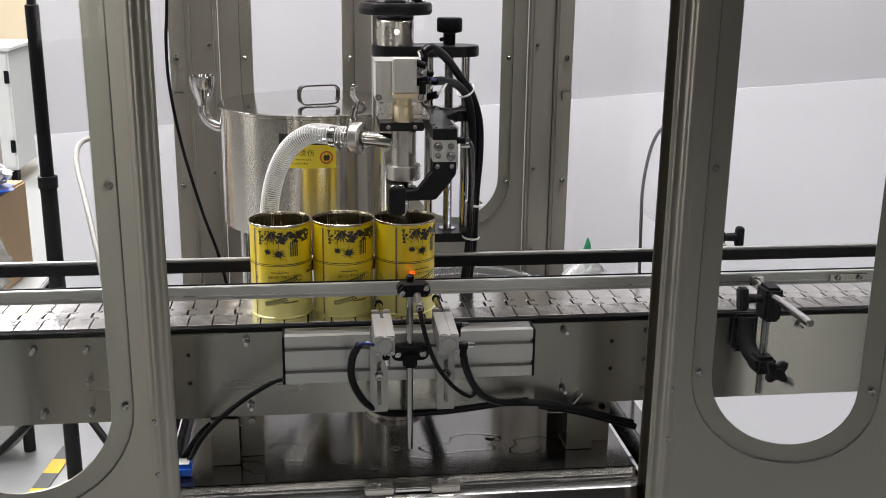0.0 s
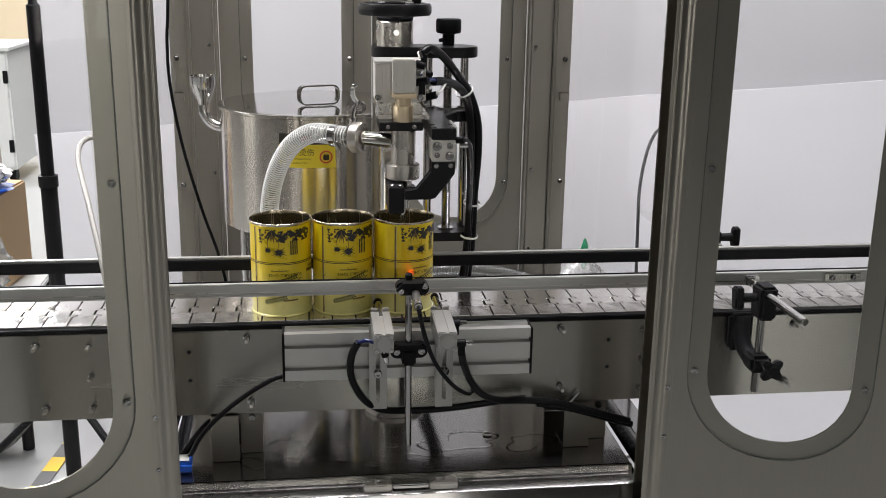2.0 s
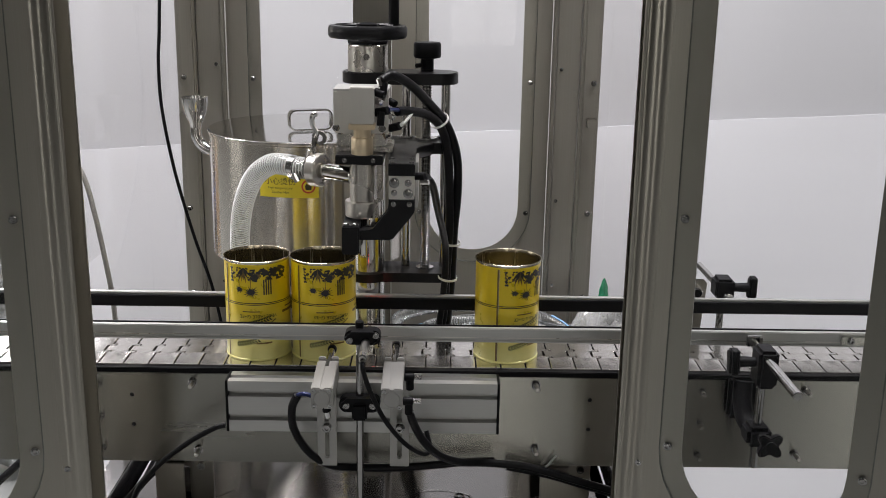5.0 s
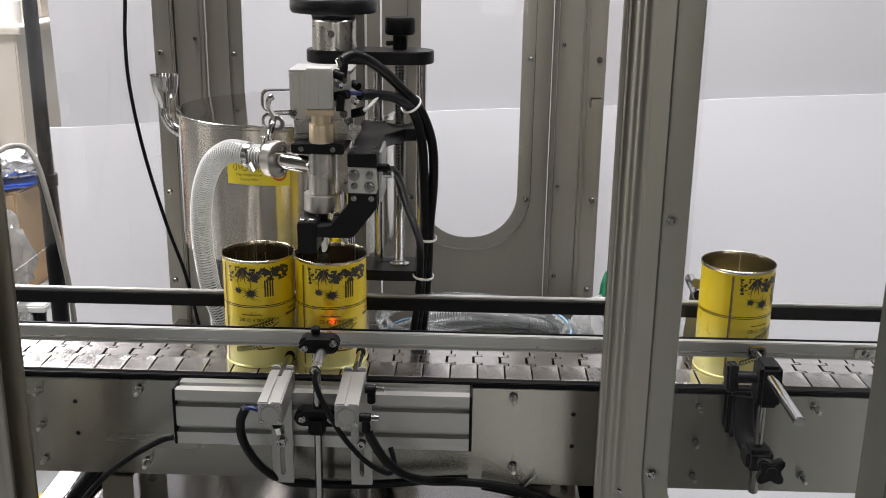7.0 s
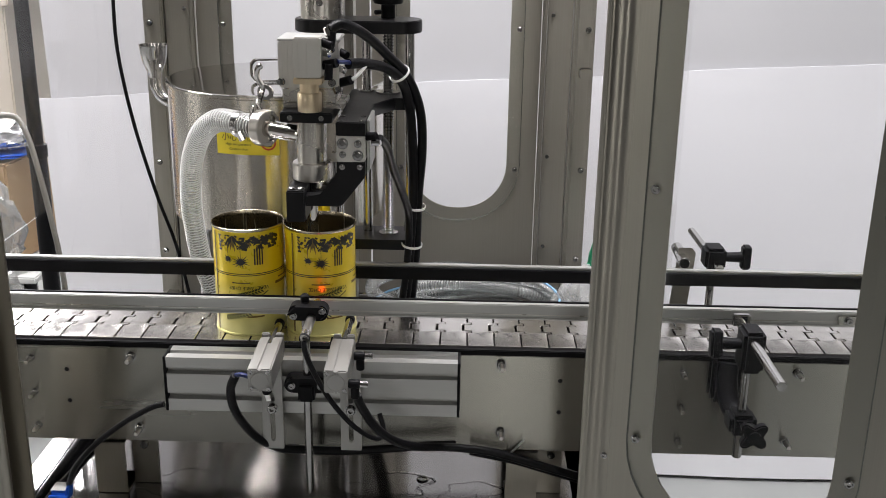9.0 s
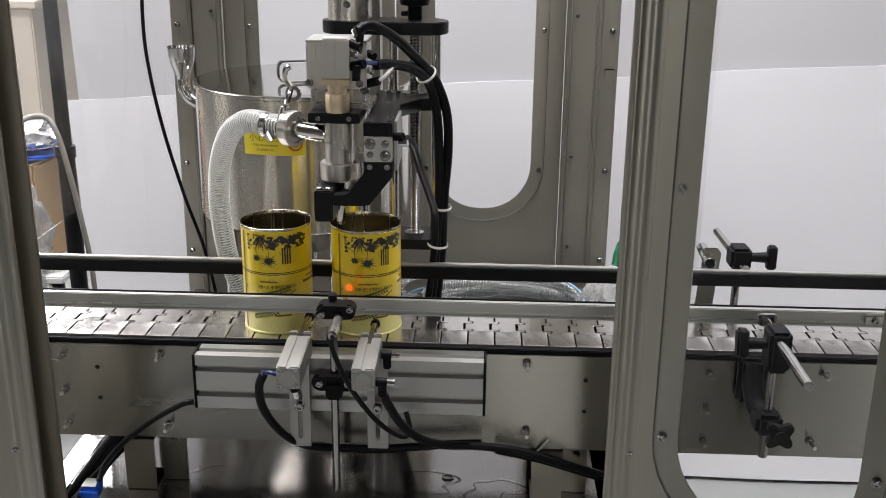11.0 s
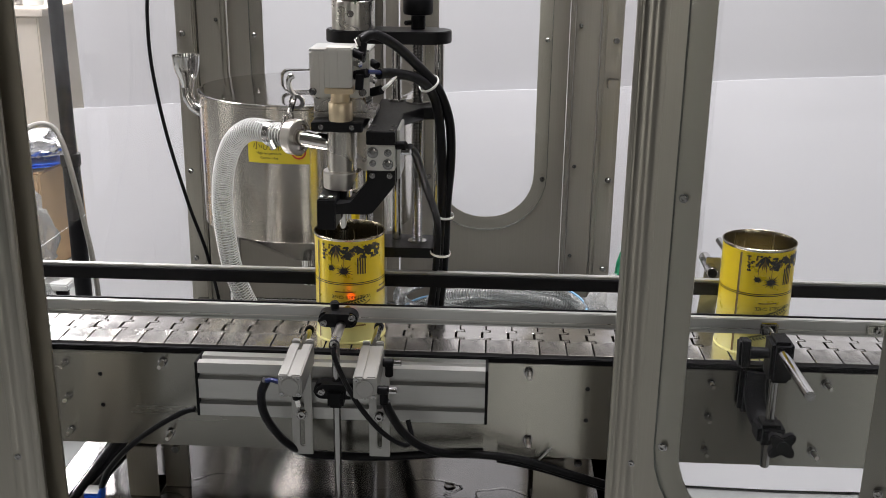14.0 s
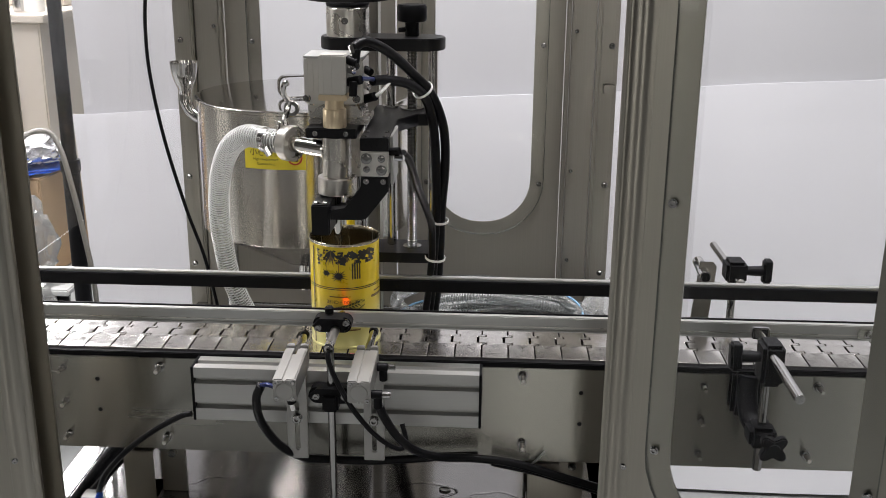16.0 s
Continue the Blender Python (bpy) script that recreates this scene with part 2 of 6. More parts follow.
def lathe(profile, n=40, bm=None, m=None, closed=False):
    """Turns (radius, height) points round z. A radius of 0 closes the end."""
    own = bmesh.new()
    rings = []
    for r, z in profile:
        if r <= 1e-6:
            rings.append([own.verts.new((0, 0, z))])
        else:
            rings.append([own.verts.new((r * math.cos(2 * math.pi * i / n), r * math.sin(2 * math.pi * i / n), z)) for i in range(n)])
    pairs = list(zip(rings, rings[1:])) + ([(rings[-1], rings[0])] if closed else [])
    for a, b in pairs:
        for i in range(n):
            j = (i + 1) % n
            if len(a) == 1 and len(b) == 1:
                continue
            if len(a) == 1:
                own.faces.new((a[0], b[i], b[j]))
            elif len(b) == 1:
                own.faces.new((a[i], a[j], b[0]))
            else:
                own.faces.new((a[i], a[j], b[j], b[i]))
    if m:
        own.transform(m)
    return merge(bm, own)


def aim(p, q):
    """A matrix that puts z along p to q, with its origin at p."""
    p, q = Vector(p), Vector(q)
    return Matrix.Translation(p) @ (q - p).to_track_quat("Z", "Y").to_matrix().to_4x4()


def rod(p, q, r, n=20, bm=None, ch=0.12):
    """A round bar from p to q with chamfered ends."""
    h = (Vector(q) - Vector(p)).length
    c = min(r * ch, h * 0.2)
    return lathe([(0, 0), (r - c, 0), (r, c), (r, h - c), (r - c, h), (0, h)], n, bm, aim(p, q))


def spline(points, steps=8):
    pts = [Vector(p) for p in points]
    full = [pts[0] * 2 - pts[1]] + pts + [pts[-1] * 2 - pts[-2]]
    out = []
    for i in range(1, len(full) - 2):
        a, b, c, d = full[i - 1:i + 3]
        for s in range(steps):
            t = s / steps
            out.append(0.5 * ((2 * b) + (c - a) * t + (2 * a - 5 * b + 4 * c - d) * t * t + (3 * b - a - 3 * c + d) * t ** 3))
    out.append(pts[-1])
    return out


def sweep(points, r, n=10, bm=None, steps=8, ribs=None, smooth_path=True):
    """A tube along points. ribs: (pitch, height) swells it like a coil-reinforced hose."""
    path = spline(points, steps) if smooth_path else [Vector(p) for p in points]
    if ribs:
        dense, run = [], 0.0
        for a, b in zip(path, path[1:]):
            k = max(1, int((b - a).length / (ribs[0] / 4)))
            dense += [a.lerp(b, i / k) for i in range(k)]
        path = dense + [path[-1]]
    own = bmesh.new()
    rings = []
    up = Vector((0.13, 0.97, 0.2))
    run = 0.0
    for i, p in enumerate(path):
        t = (path[min(i + 1, len(path) - 1)] - path[max(i - 1, 0)]).normalized()
        side = t.cross(up).normalized()
        up = side.cross(t).normalized()
        if i:
            run += (p - path[i - 1]).length
        rr = r + (ribs[1] * (0.5 + 0.5 * math.cos(2 * math.pi * run / ribs[0])) if ribs else 0)
        rings.append([own.verts.new(p + rr * (math.cos(2 * math.pi * k / n) * side + math.sin(2 * math.pi * k / n) * up)) for k in range(n)])
    for a, b in zip(rings, rings[1:]):
        for k in range(n):
            own.faces.new((a[k], a[(k + 1) % n], b[(k + 1) % n], b[k]))
    own.faces.new(rings[0])
    own.faces.new(rings[-1][::-1])
    return merge(bm, own)


def slab(outline, holes, thick, m=None, bm=None):
    """A flat plate in x, y with holes, thick in z."""
    own = bmesh.new()
    edges = []
    for loop in [outline] + list(holes):
        vs = [own.verts.new((x, y, 0)) for x, y in loop]
        edges += [own.edges.new((vs[i], vs[(i + 1) % len(vs)])) for i in range(len(vs))]
    bmesh.ops.triangle_fill(own, use_beauty=True, use_dissolve=False, edges=edges)
    ext = bmesh.ops.extrude_face_region(own, geom=own.faces[:])
    for v in [g for g in ext["geom"] if isinstance(g, bmesh.types.BMVert)]:
        v.co.z += thick
    if m:
        own.transform(m)
    return merge(bm, own)


def rounded(x0, x1, y0, y1, r, n=8):
    """Corner-rounded rectangle as a list of points; r: one radius or four (bl, br, tr, tl)."""
    rs = r if isinstance(r, (tuple, list)) else (r,) * 4
    out = []
    for cx, cy, rr, a0 in ((x0, y0, rs[0], 180), (x1, y0, rs[1], 270), (x1, y1, rs[2], 0), (x0, y1, rs[3], 90)):
        sx, sy = (1 if cx == x0 else -1), (1 if cy == y0 else -1)
        for i in range(n + 1 if rr else 1):
            a = radians(a0 + 90 * i / n)
            out.append((cx + sx * rr + rr * math.cos(a), cy + sy * rr + rr * math.sin(a)))
    return out


def circle(x, y, r, n=16):
    return [(x + r * math.cos(2 * math.pi * i / n), y + r * math.sin(2 * math.pi * i / n)) for i in range(n)]


UPRIGHT = pose(0, 0, 0, 90)  # plate's x, y become world x, z; its thickness runs towards -y


def bolt(parent, x, y, z, r=0.0055, h=0.005, face="-y", name="bolt", washer=True, m=None):
    """A socket-head bolt with a washer, head standing out towards -y (or +z)."""
    bm = lathe([(0, 0), (r * 1.3, 0), (r * 1.3, 0.001), (r, 0.001), (r, h * 0.85), (r * 0.85, h), (r * 0.5, h), (r * 0.45, h * 0.5), (0, h * 0.5)], 14)
    ob = part(name, bm, DARK_CHROME, parent)
    turn = pose(0, 0, 0, 90) if face == "-y" else pose(0, 0, 0)
    ob.matrix_basis = (m or Matrix()) @ Matrix.Translation((x, y, z)) @ turn
    return ob


# ---- the room ----
def room():
    floor = part("floor", box(-6, 6, -7, 9, -0.1, 0, 0), FLOOR)
    tagged(floor, "light grey painted workshop floor", "floor", kind="structure")
    H = 5.2
    # walls with the openings of the added windows: (start, end, sill, head) along the wall
    for name, m, length, holes in (("wall_south", pose(-6, -7, 0), 12, ((1.0, 1.8, 0.7, 3.8), (6.2, 7.0, 0.7, 3.8), (9.4, 10.6, 0.7, 3.8))),
                                   ("wall_north", pose(6, 9, 0, 0, 0, 180), 12, ((6.9, 9.0, 2.1, 5.0), (9.05, 11.4, 2.1, 5.0))),
                                   ("wall_west", pose(-6, 9, 0, 0, 0, -90), 16, ((3.0, 5.0, 1.1, 3.4), (8.0, 10.0, 1.1, 3.4))),
                                   ("wall_east", pose(6, -7, 0, 0, 0, 90), 16, ())):
        loops = [[(a, z0), (b, z0), (b, z1), (a, z1)] for a, b, z0, z1 in holes]
        w = part(name, slab([(0, 0), (length, 0), (length, H), (0, H)], loops, 0.15, m @ UPRIGHT), WALL)
        tagged(w, "plain grey workshop wall", "wall", kind="structure")
        # unseen windows: glowing panes added to brighten the doors and feed steel reflections
        for k, (a, b, z0, z1) in enumerate(holes):
            win = empty("added_window")
            win.matrix_basis = m
            part("window_frame", slab([(a, z0), (b, z0), (b, z1), (a, z1)], [[(a + 0.05, z0 + 0.05), ((a + b) / 2 - 0.025, z0 + 0.05), ((a + b) / 2 - 0.025, z1 - 0.05), (a + 0.05, z1 - 0.05)], [((a + b) / 2 + 0.025, z0 + 0.05), (b - 0.05, z0 + 0.05), (b - 0.05, z1 - 0.05), ((a + b) / 2 + 0.025, z1 - 0.05)]], 0.06, pose(0, -0.04, 0) @ UPRIGHT), WHITE_PL, win)
            part("glow_pane", slab([(a + 0.051, z0 + 0.051), (b - 0.051, z0 + 0.051), (b - 0.051, z1 - 0.051), (a + 0.051, z1 - 0.051)], [], 0.01, pose(0, -0.101, 0) @ UPRIGHT), GLOW_STRONG if name == "wall_north" else GLOW_WEAK, win)
            tagged(win, "unseen window with white frame, added as a light source", "window", kind="structure")
    tagged(part("ceiling", box(-6, 6, -7, 9, H, H + 0.1, 0), CEIL), "plain grey workshop ceiling", "ceiling", kind="structure")
    for x, y, z, lx, ly, _ in LAMPS:
        lamp = empty("unseen_ceiling_lamp", x, y, z)
        part("housing", box(-lx / 2 - 0.03, lx / 2 + 0.03, -ly / 2 - 0.03, ly / 2 + 0.03, 0.01, 0.07, 0.01), WHITE_PL, lamp)
        for sx in (-1, 1):
            part("hanger", rod((sx * lx * 0.4, 0, 0.07), (sx * lx * 0.4, 0, H - z), 0.005, 8), CHROME, lamp)
        tagged(lamp, "unseen white ceiling lamp added to light the machine and workshop", "lamp", group="ceiling lamps")
    # the white backdrop behind the machine: a grey-white cloth and a brighter sheet hung over its lower part
    def hung(name, material, x0, x1, top, y, depth, label, wave):
        bm = bmesh.new()
        rows, n, k = [], 140, 10
        for i in range(n + 1):
            x = x0 + (x1 - x0) * i / n
            hi = top(x)
            lean = 0.055 * max(0.0, 1 - (x - x0) / 0.03)
            rows.append([bm.verts.new((x + (0.5 - s / k) * lean, y + wave * math.sin(4.1 * x + s * 0.35) + 0.5 * wave * math.sin(11 * x) - depth * (1 - s / k) ** 2, 0.01 + (hi - 0.01) * s / k)) for s in range(k + 1)])
        for a, c in zip(rows, rows[1:]):
            for s in range(k):
                bm.faces.new((a[s], c[s], c[s + 1], a[s + 1]))
        ob = part(name, bm, material, None, smooth=0)
        ob.modifiers.new("thick", "SOLIDIFY").thickness = 0.003
        return tagged(ob, label, "backdrop cloth")

    hung("backdrop_cloth", BACKDROP, -0.885, 3.4, lambda x: 2.9, 1.34, 0.0, "tall grey-white backdrop cloth hanging behind the machine", 0.004)
    hung("white_sheet", SHEET, -0.875, 3.4, lambda x: 1.046 + 0.060 * x + 0.002 * math.sin(9 * x), 1.322, 0.13, "bright white sheet hung over the backdrop, with a straight top edge", 0.004)


# ---- the machine's cabinet ----
DOOR_Z0, DOOR_Z1 = 0.30, 2.05


def door(name, m, mirror, wz0, label):
    """A sheet-steel door with a long round-ended acrylic window, seen from inside; x runs from the hinge to the free edge."""
    d = empty(name)
    d.matrix_basis = m
    s = -1 if mirror else 1

    def fl(pts):
        return [(s * x, z) for x, z in pts]

    hole = rounded(0.090, 0.295, wz0 - 0.006, 1.92, 0.098)
    panel = slab(fl([(0.040, DOOR_Z0), (0.385, DOOR_Z0), (0.385, DOOR_Z1), (0.040, DOOR_Z1)]), [fl(hole)], 0.003, UPRIGHT)
    part("door_panel", panel, STEEL_V, d)
    # folded hinge edge: a hollow curve that rises to a narrow lip
    fold = bmesh.new()
    curve = [(0.0399 - 0.0299 * i / 10, -0.003 - 0.0090 * max(0.0, (0.0340 - (0.0399 - 0.0299 * i / 10)) / 0.0240) ** 2) for i in range(11)]
    prof = curve + [(0.0092, -0.0128), (0.0004, -0.0128), (0.0, -0.0124), (0.0, 0.022), (0.0020, 0.022), (0.0020, -0.0105), (0.0090, -0.0105)] + [(x, y + 0.0026) for x, y in reversed(curve)]
    prof = [(0.0060 + x * 0.8496, y) for x, y in prof]
    lo = [fold.verts.new((s * x, y, DOOR_Z0)) for x, y in prof]
    hi = [fold.verts.new((s * x, y, DOOR_Z1)) for x, y in prof]
    k = len(prof)
    for i in range(k):
        fold.faces.new((lo[i], lo[(i + 1) % k], hi[(i + 1) % k], hi[i]))
    part("hinge_fold", fold, STEEL_V, d, "folded steel edge", 50)
    edge = box(0.385, 0.388, -0.003, 0.025, DOOR_Z0, DOOR_Z1, 0.0008)
    if mirror:
        edge.transform(Matrix.Diagonal((-1, 1, 1, 1)))
    part("free_edge", edge, STEEL_V, d)
    pane = slab(fl(rounded(0.061, 0.324, wz0 - 0.034, 1.95, 0.125)), [], 0.003, pose(0, -0.0032, 0) @ UPRIGHT)
    p = part("window_pane", pane, ACRYLIC, d, "clear acrylic window pane")
    p.visible_shadow = False
    # the pane's cut edge, catching light
    outer, inner = rounded(0.0605, 0.3245, wz0 - 0.0345, 1.9505, 0.1255), rounded(0.062, 0.323, wz0 - 0.033, 1.949, 0.124)
    part("pane_edge", slab(fl(outer), [fl(inner)], 0.0034, pose(0, -0.0031, 0) @ UPRIGHT), COIL, d)
    for z in (wz0 + 0.095, wz0 + 0.405, wz0 + 0.72, wz0 + 1.03):
        for x in (0.0715, 0.3135):
            bolt(d, s * x, -0.0065, z, 0.0042, 0.004)
    for z in (wz0 + 0.062, wz0 - 0.02, wz0 + 0.9):
        bolt(d, s * 0.034, -0.003, z, 0.0032, 0.0025)
    tagged(d, label, "door")
    return d


def rear_wall():
    """The cabinet's back: two doors with round-ended windows between folded posts."""
    w = empty("rear_wall", 0, 0.835, 0)
    for name, x0, x1, hx0, hx1 in (("rear_door", -0.3545, 0.003, -0.281, -0.078), ("rear_door", 0.006, 0.3545, 0.086, 0.293)):
        panel = slab([(x0, 0.66), (x1, 0.66), (x1, 2.05), (x0, 2.05)], [rounded(hx0, hx1, 0.862, 1.92, 0.098)], 0.003, UPRIGHT)
        dr = part(name, panel, STEEL_V, w)
        pane = part("window_pane", slab(rounded(hx0 - 0.028, hx1 + 0.028, 0.834, 1.95, 0.125), [], 0.003, pose(0, -0.0035, 0) @ UPRIGHT), ACRYLIC, dr, "clear acrylic window pane")
        pane.visible_shadow = False
        outer = rounded(hx0 - 0.0285, hx1 + 0.0285, 0.8335, 1.9505, 0.1255)
        inner = rounded(hx0 - 0.027, hx1 + 0.027, 0.835, 1.949, 0.124)
        part("pane_edge", slab(outer, [inner], 0.0034, pose(0, -0.0033, 0) @ UPRIGHT), COIL, dr)
        for z in (0.95, 1.245, 1.56, 1.87):
            for x in (hx0 - 0.018, hx1 + 0.018):
                bolt(dr, x, -0.0068, z, 0.0042, 0.004)
    for s in (-1, 1):
        # post in three strips: flat, raised rib, outer return
        def sx(a, b):
            return (min(s * a, s * b), max(s * a, s * b))
        part("post_flat", box(*sx(0.367, 0.418), -0.008, 0.03, 0.02, 2.1, 0.002), STEEL_V, w)
        part("post_rib", box(*sx(0.356, 0.3655), -0.014, 0.03, 0.02, 2.1, 0.003), STEEL_V, w)
        part("post_rib", box(*sx(0.4195, 0.426), -0.016, 0.03, 0.02, 2.1, 0.003), STEEL_V, w)
        part("post_flat", box(*sx(0.4275, 0.466), -0.002, 0.05, 0.02, 2.1, 0.003), STEEL_V, w)
        for z in (0.75, 0.95, 1.245, 1.56, 1.9):
            bolt(w, s * 0.452, -0.0025, z, 0.005, 0.006)
            bolt(w, s * 0.378, -0.0085, z + 0.03, 0.0032, 0.0025)
    part("bottom_rail", box(-0.466, 0.466, 0.0005, 0.04, 0.60, 0.659, 0.003), STEEL_H, w)
    part("top_rail", box(-0.466, 0.466, 0.0005, 0.04, 2.051, 2.1, 0.003), STEEL_H, w)
    tagged(w, "brushed stainless steel cabinet back with two round-ended windows", "cabinet wall")


def side_frames():
    """Open sides of the cabinet: rails on the base, front posts and the clear side screens."""
    f = empty("cabinet_frame")
    for s in (-1, 1):
        def sx(a, b):
            return (min(s * a, s * b), max(s * a, s * b))
        part("front_post", box(*sx(0.395, 0.435), -0.185, -0.145, 0.02, 2.1, 0.003), STEEL_V, f)
        part("post_web", box(*sx(0.3610, 0.3945), -0.1385, -0.1335, 0.02, 2.1, 0.001), STEEL_V, f)
        part("side_rail", box(*sx(0.4150, 0.4530), -0.1330, 0.836, 0.600, 0.657, 0.002), STEEL_BASE, f, "bright flat steel side ledge")
        # added strip that hides the floor below, so the side gap looks dark
        part("dark_gap_filler", box(*sx(0.3745, 0.4145), -0.1330, 0.834, 0.586, 0.594, 0.001), STEEL_H, f)
        part("side_rail", box(*sx(0.40, 0.435), -0.1445, 0.836, 2.05, 2.1, 0.003), STEEL_H, f)
    for s, y0 in ((-1, -0.14), (1, -0.14)):
        hi = [(y0, 1.02), (0.24, 1.02), (0.24, 0.665), (0.815, 0.665), (0.815, 2.045), (y0, 2.045)]
        sc = part("side_screen", slab(hi, [], 0.003, pose(s * 0.4545, 0, 0, 0, 0, 90) @ UPRIGHT), SCREEN, f, "clear acrylic side screen")
        sc.visible_shadow = False
        for z in (1.15, 1.55, 1.95):
            part("screen_clip", box(*sorted((s * 0.4362, s * 0.4585)), 0.80, 0.8185, z, z + 0.02, 0.002), STEEL_V, f)
    part("front_rail", box(-0.3945, 0.3945, -0.185, -0.145, 0.56, 0.585, 0.003), STEEL_H, f)
    part("front_rail", box(-0.3945, 0.3945, -0.185, -0.145, 2.05, 2.1, 0.003), STEEL_H, f)
    tagged(f, "brushed stainless steel frame of the filling cabinet", "machine frame")


def base_plate():
    b = empty("base_plate")
    part("tray", box(-0.374, 0.374, -0.080, 0.832, 0.651, 0.657, 0.002), STEEL_BASE, b)
    part("front_lip", box(-0.374, 0.374, -0.0865, -0.081, 0.636, 0.6605, 0.0012), STEEL_H, b, "bright folded front edge")
    # gutter in front of the tray: a hollow fold that rises to the front ledge
    prof = [(-0.0870, 0.6480), (-0.0885, 0.6420), (-0.0930, 0.6385), (-0.0990, 0.6385), (-0.1050, 0.6420), (-0.1085, 0.6480), (-0.1100, 0.6540), (-0.1108, 0.6552), (-0.1420, 0.6552), (-0.1432, 0.6540), (-0.1432, 0.6000), (-0.1412, 0.6000), (-0.1412, 0.6520), (-0.1120, 0.6520), (-0.1060, 0.6390), (-0.0990, 0.6360), (-0.0920, 0.6360), (-0.0870, 0.6400)]
    gut = bmesh.new()
    ends = [[gut.verts.new((x, y, z)) for y, z in prof] for x in (-0.374, 0.374)]
    for i in range(len(prof)):
        j = (i + 1) % len(prof)
        gut.faces.new((ends[0][i], ends[0][j], ends[1][j], ends[1][i]))
    gut.faces.new(ends[0])
    gut.faces.new(ends[1][::-1])
    part("front_gutter", gut, STEEL_BASE, b, "folded steel gutter and ledge", 50)
    rnd = random.Random(5)
    for x, y in ((-0.11, -0.02), (-0.06, -0.045), (-0.02, 0.02), (0.15, 0.05)):
        bm = lathe([(0.009, 0), (0.009, 0.0012), (0.0075, 0.0016), (0.006, 0.0008), (0, 0.0008)], 18)
        ob = part("plug", bm, STEEL_BASE, b)
        ob.location = (x, y, 0.6575)
    tagged(b, "glossy stainless steel base plate with wet spots", "machine base")
    # spilt liquid: irregular thin puddles
    for px, py, w, d in ((-0.20, 0.03, 0.05, 0.03), (-0.14, -0.03, 0.04, 0.028), (0.10, 0.03, 0.07, 0.03), (-0.25, -0.02, 0.03, 0.02), (0.22, 0.02, 0.04, 0.03), (0.02, -0.03, 0.03, 0.015)):
        k = 26
        loop = []
        ph = [rnd.uniform(0, 6.28) for _ in range(4)]
        for i in range(k):
            a = 2 * math.pi * i / k
            r = 1 + 0.28 * math.sin(2 * a + ph[0]) + 0.2 * math.sin(3 * a + ph[1]) + 0.12 * math.sin(5 * a + ph[2])
            loop.append((w * r * math.cos(a), d * r * math.sin(a)))
        pd = part("puddle", slab(loop, [[(x * 0.965, y * 0.965) for x, y in loop]], 0.0005), WATER)
        pd.location = (px, py, 0.6582)
        pd.visible_shadow = False
        tagged(pd, "thin clear puddle of spilt liquid on the base plate", "puddle", group="puddles")
    # latch at the front of the base
    lt = empty("toggle_latch", -0.004, -0.1225, 0.6556)
    part("latch_plate", box(-0.075, -0.03, -0.012, 0.012, 0, 0.012, 0.002), MACHINED, lt)
    part("latch_plate", box(0.03, 0.075, -0.012, 0.012, 0, 0.012, 0.002), MACHINED, lt)
    part("latch_bar", box(-0.029, 0.029, -0.008, 0.008, 0.002, 0.009, 0.002), CHROME, lt)
    for x in (-0.052, 0.052):
        part("latch_pin", rod((x, 0, 0.012), (x, 0, 0.018), 0.005, 12), CHROME, lt)
    tagged(lt, "small steel toggle latch on the front ledge", "latch")


# ---- conveyor ----
PITCH, SPEED, BELT_Y = 0.0384, 0.174, 0.069
CX0, CX1, SPROCKET = -0.98, 1.30, 0.0611


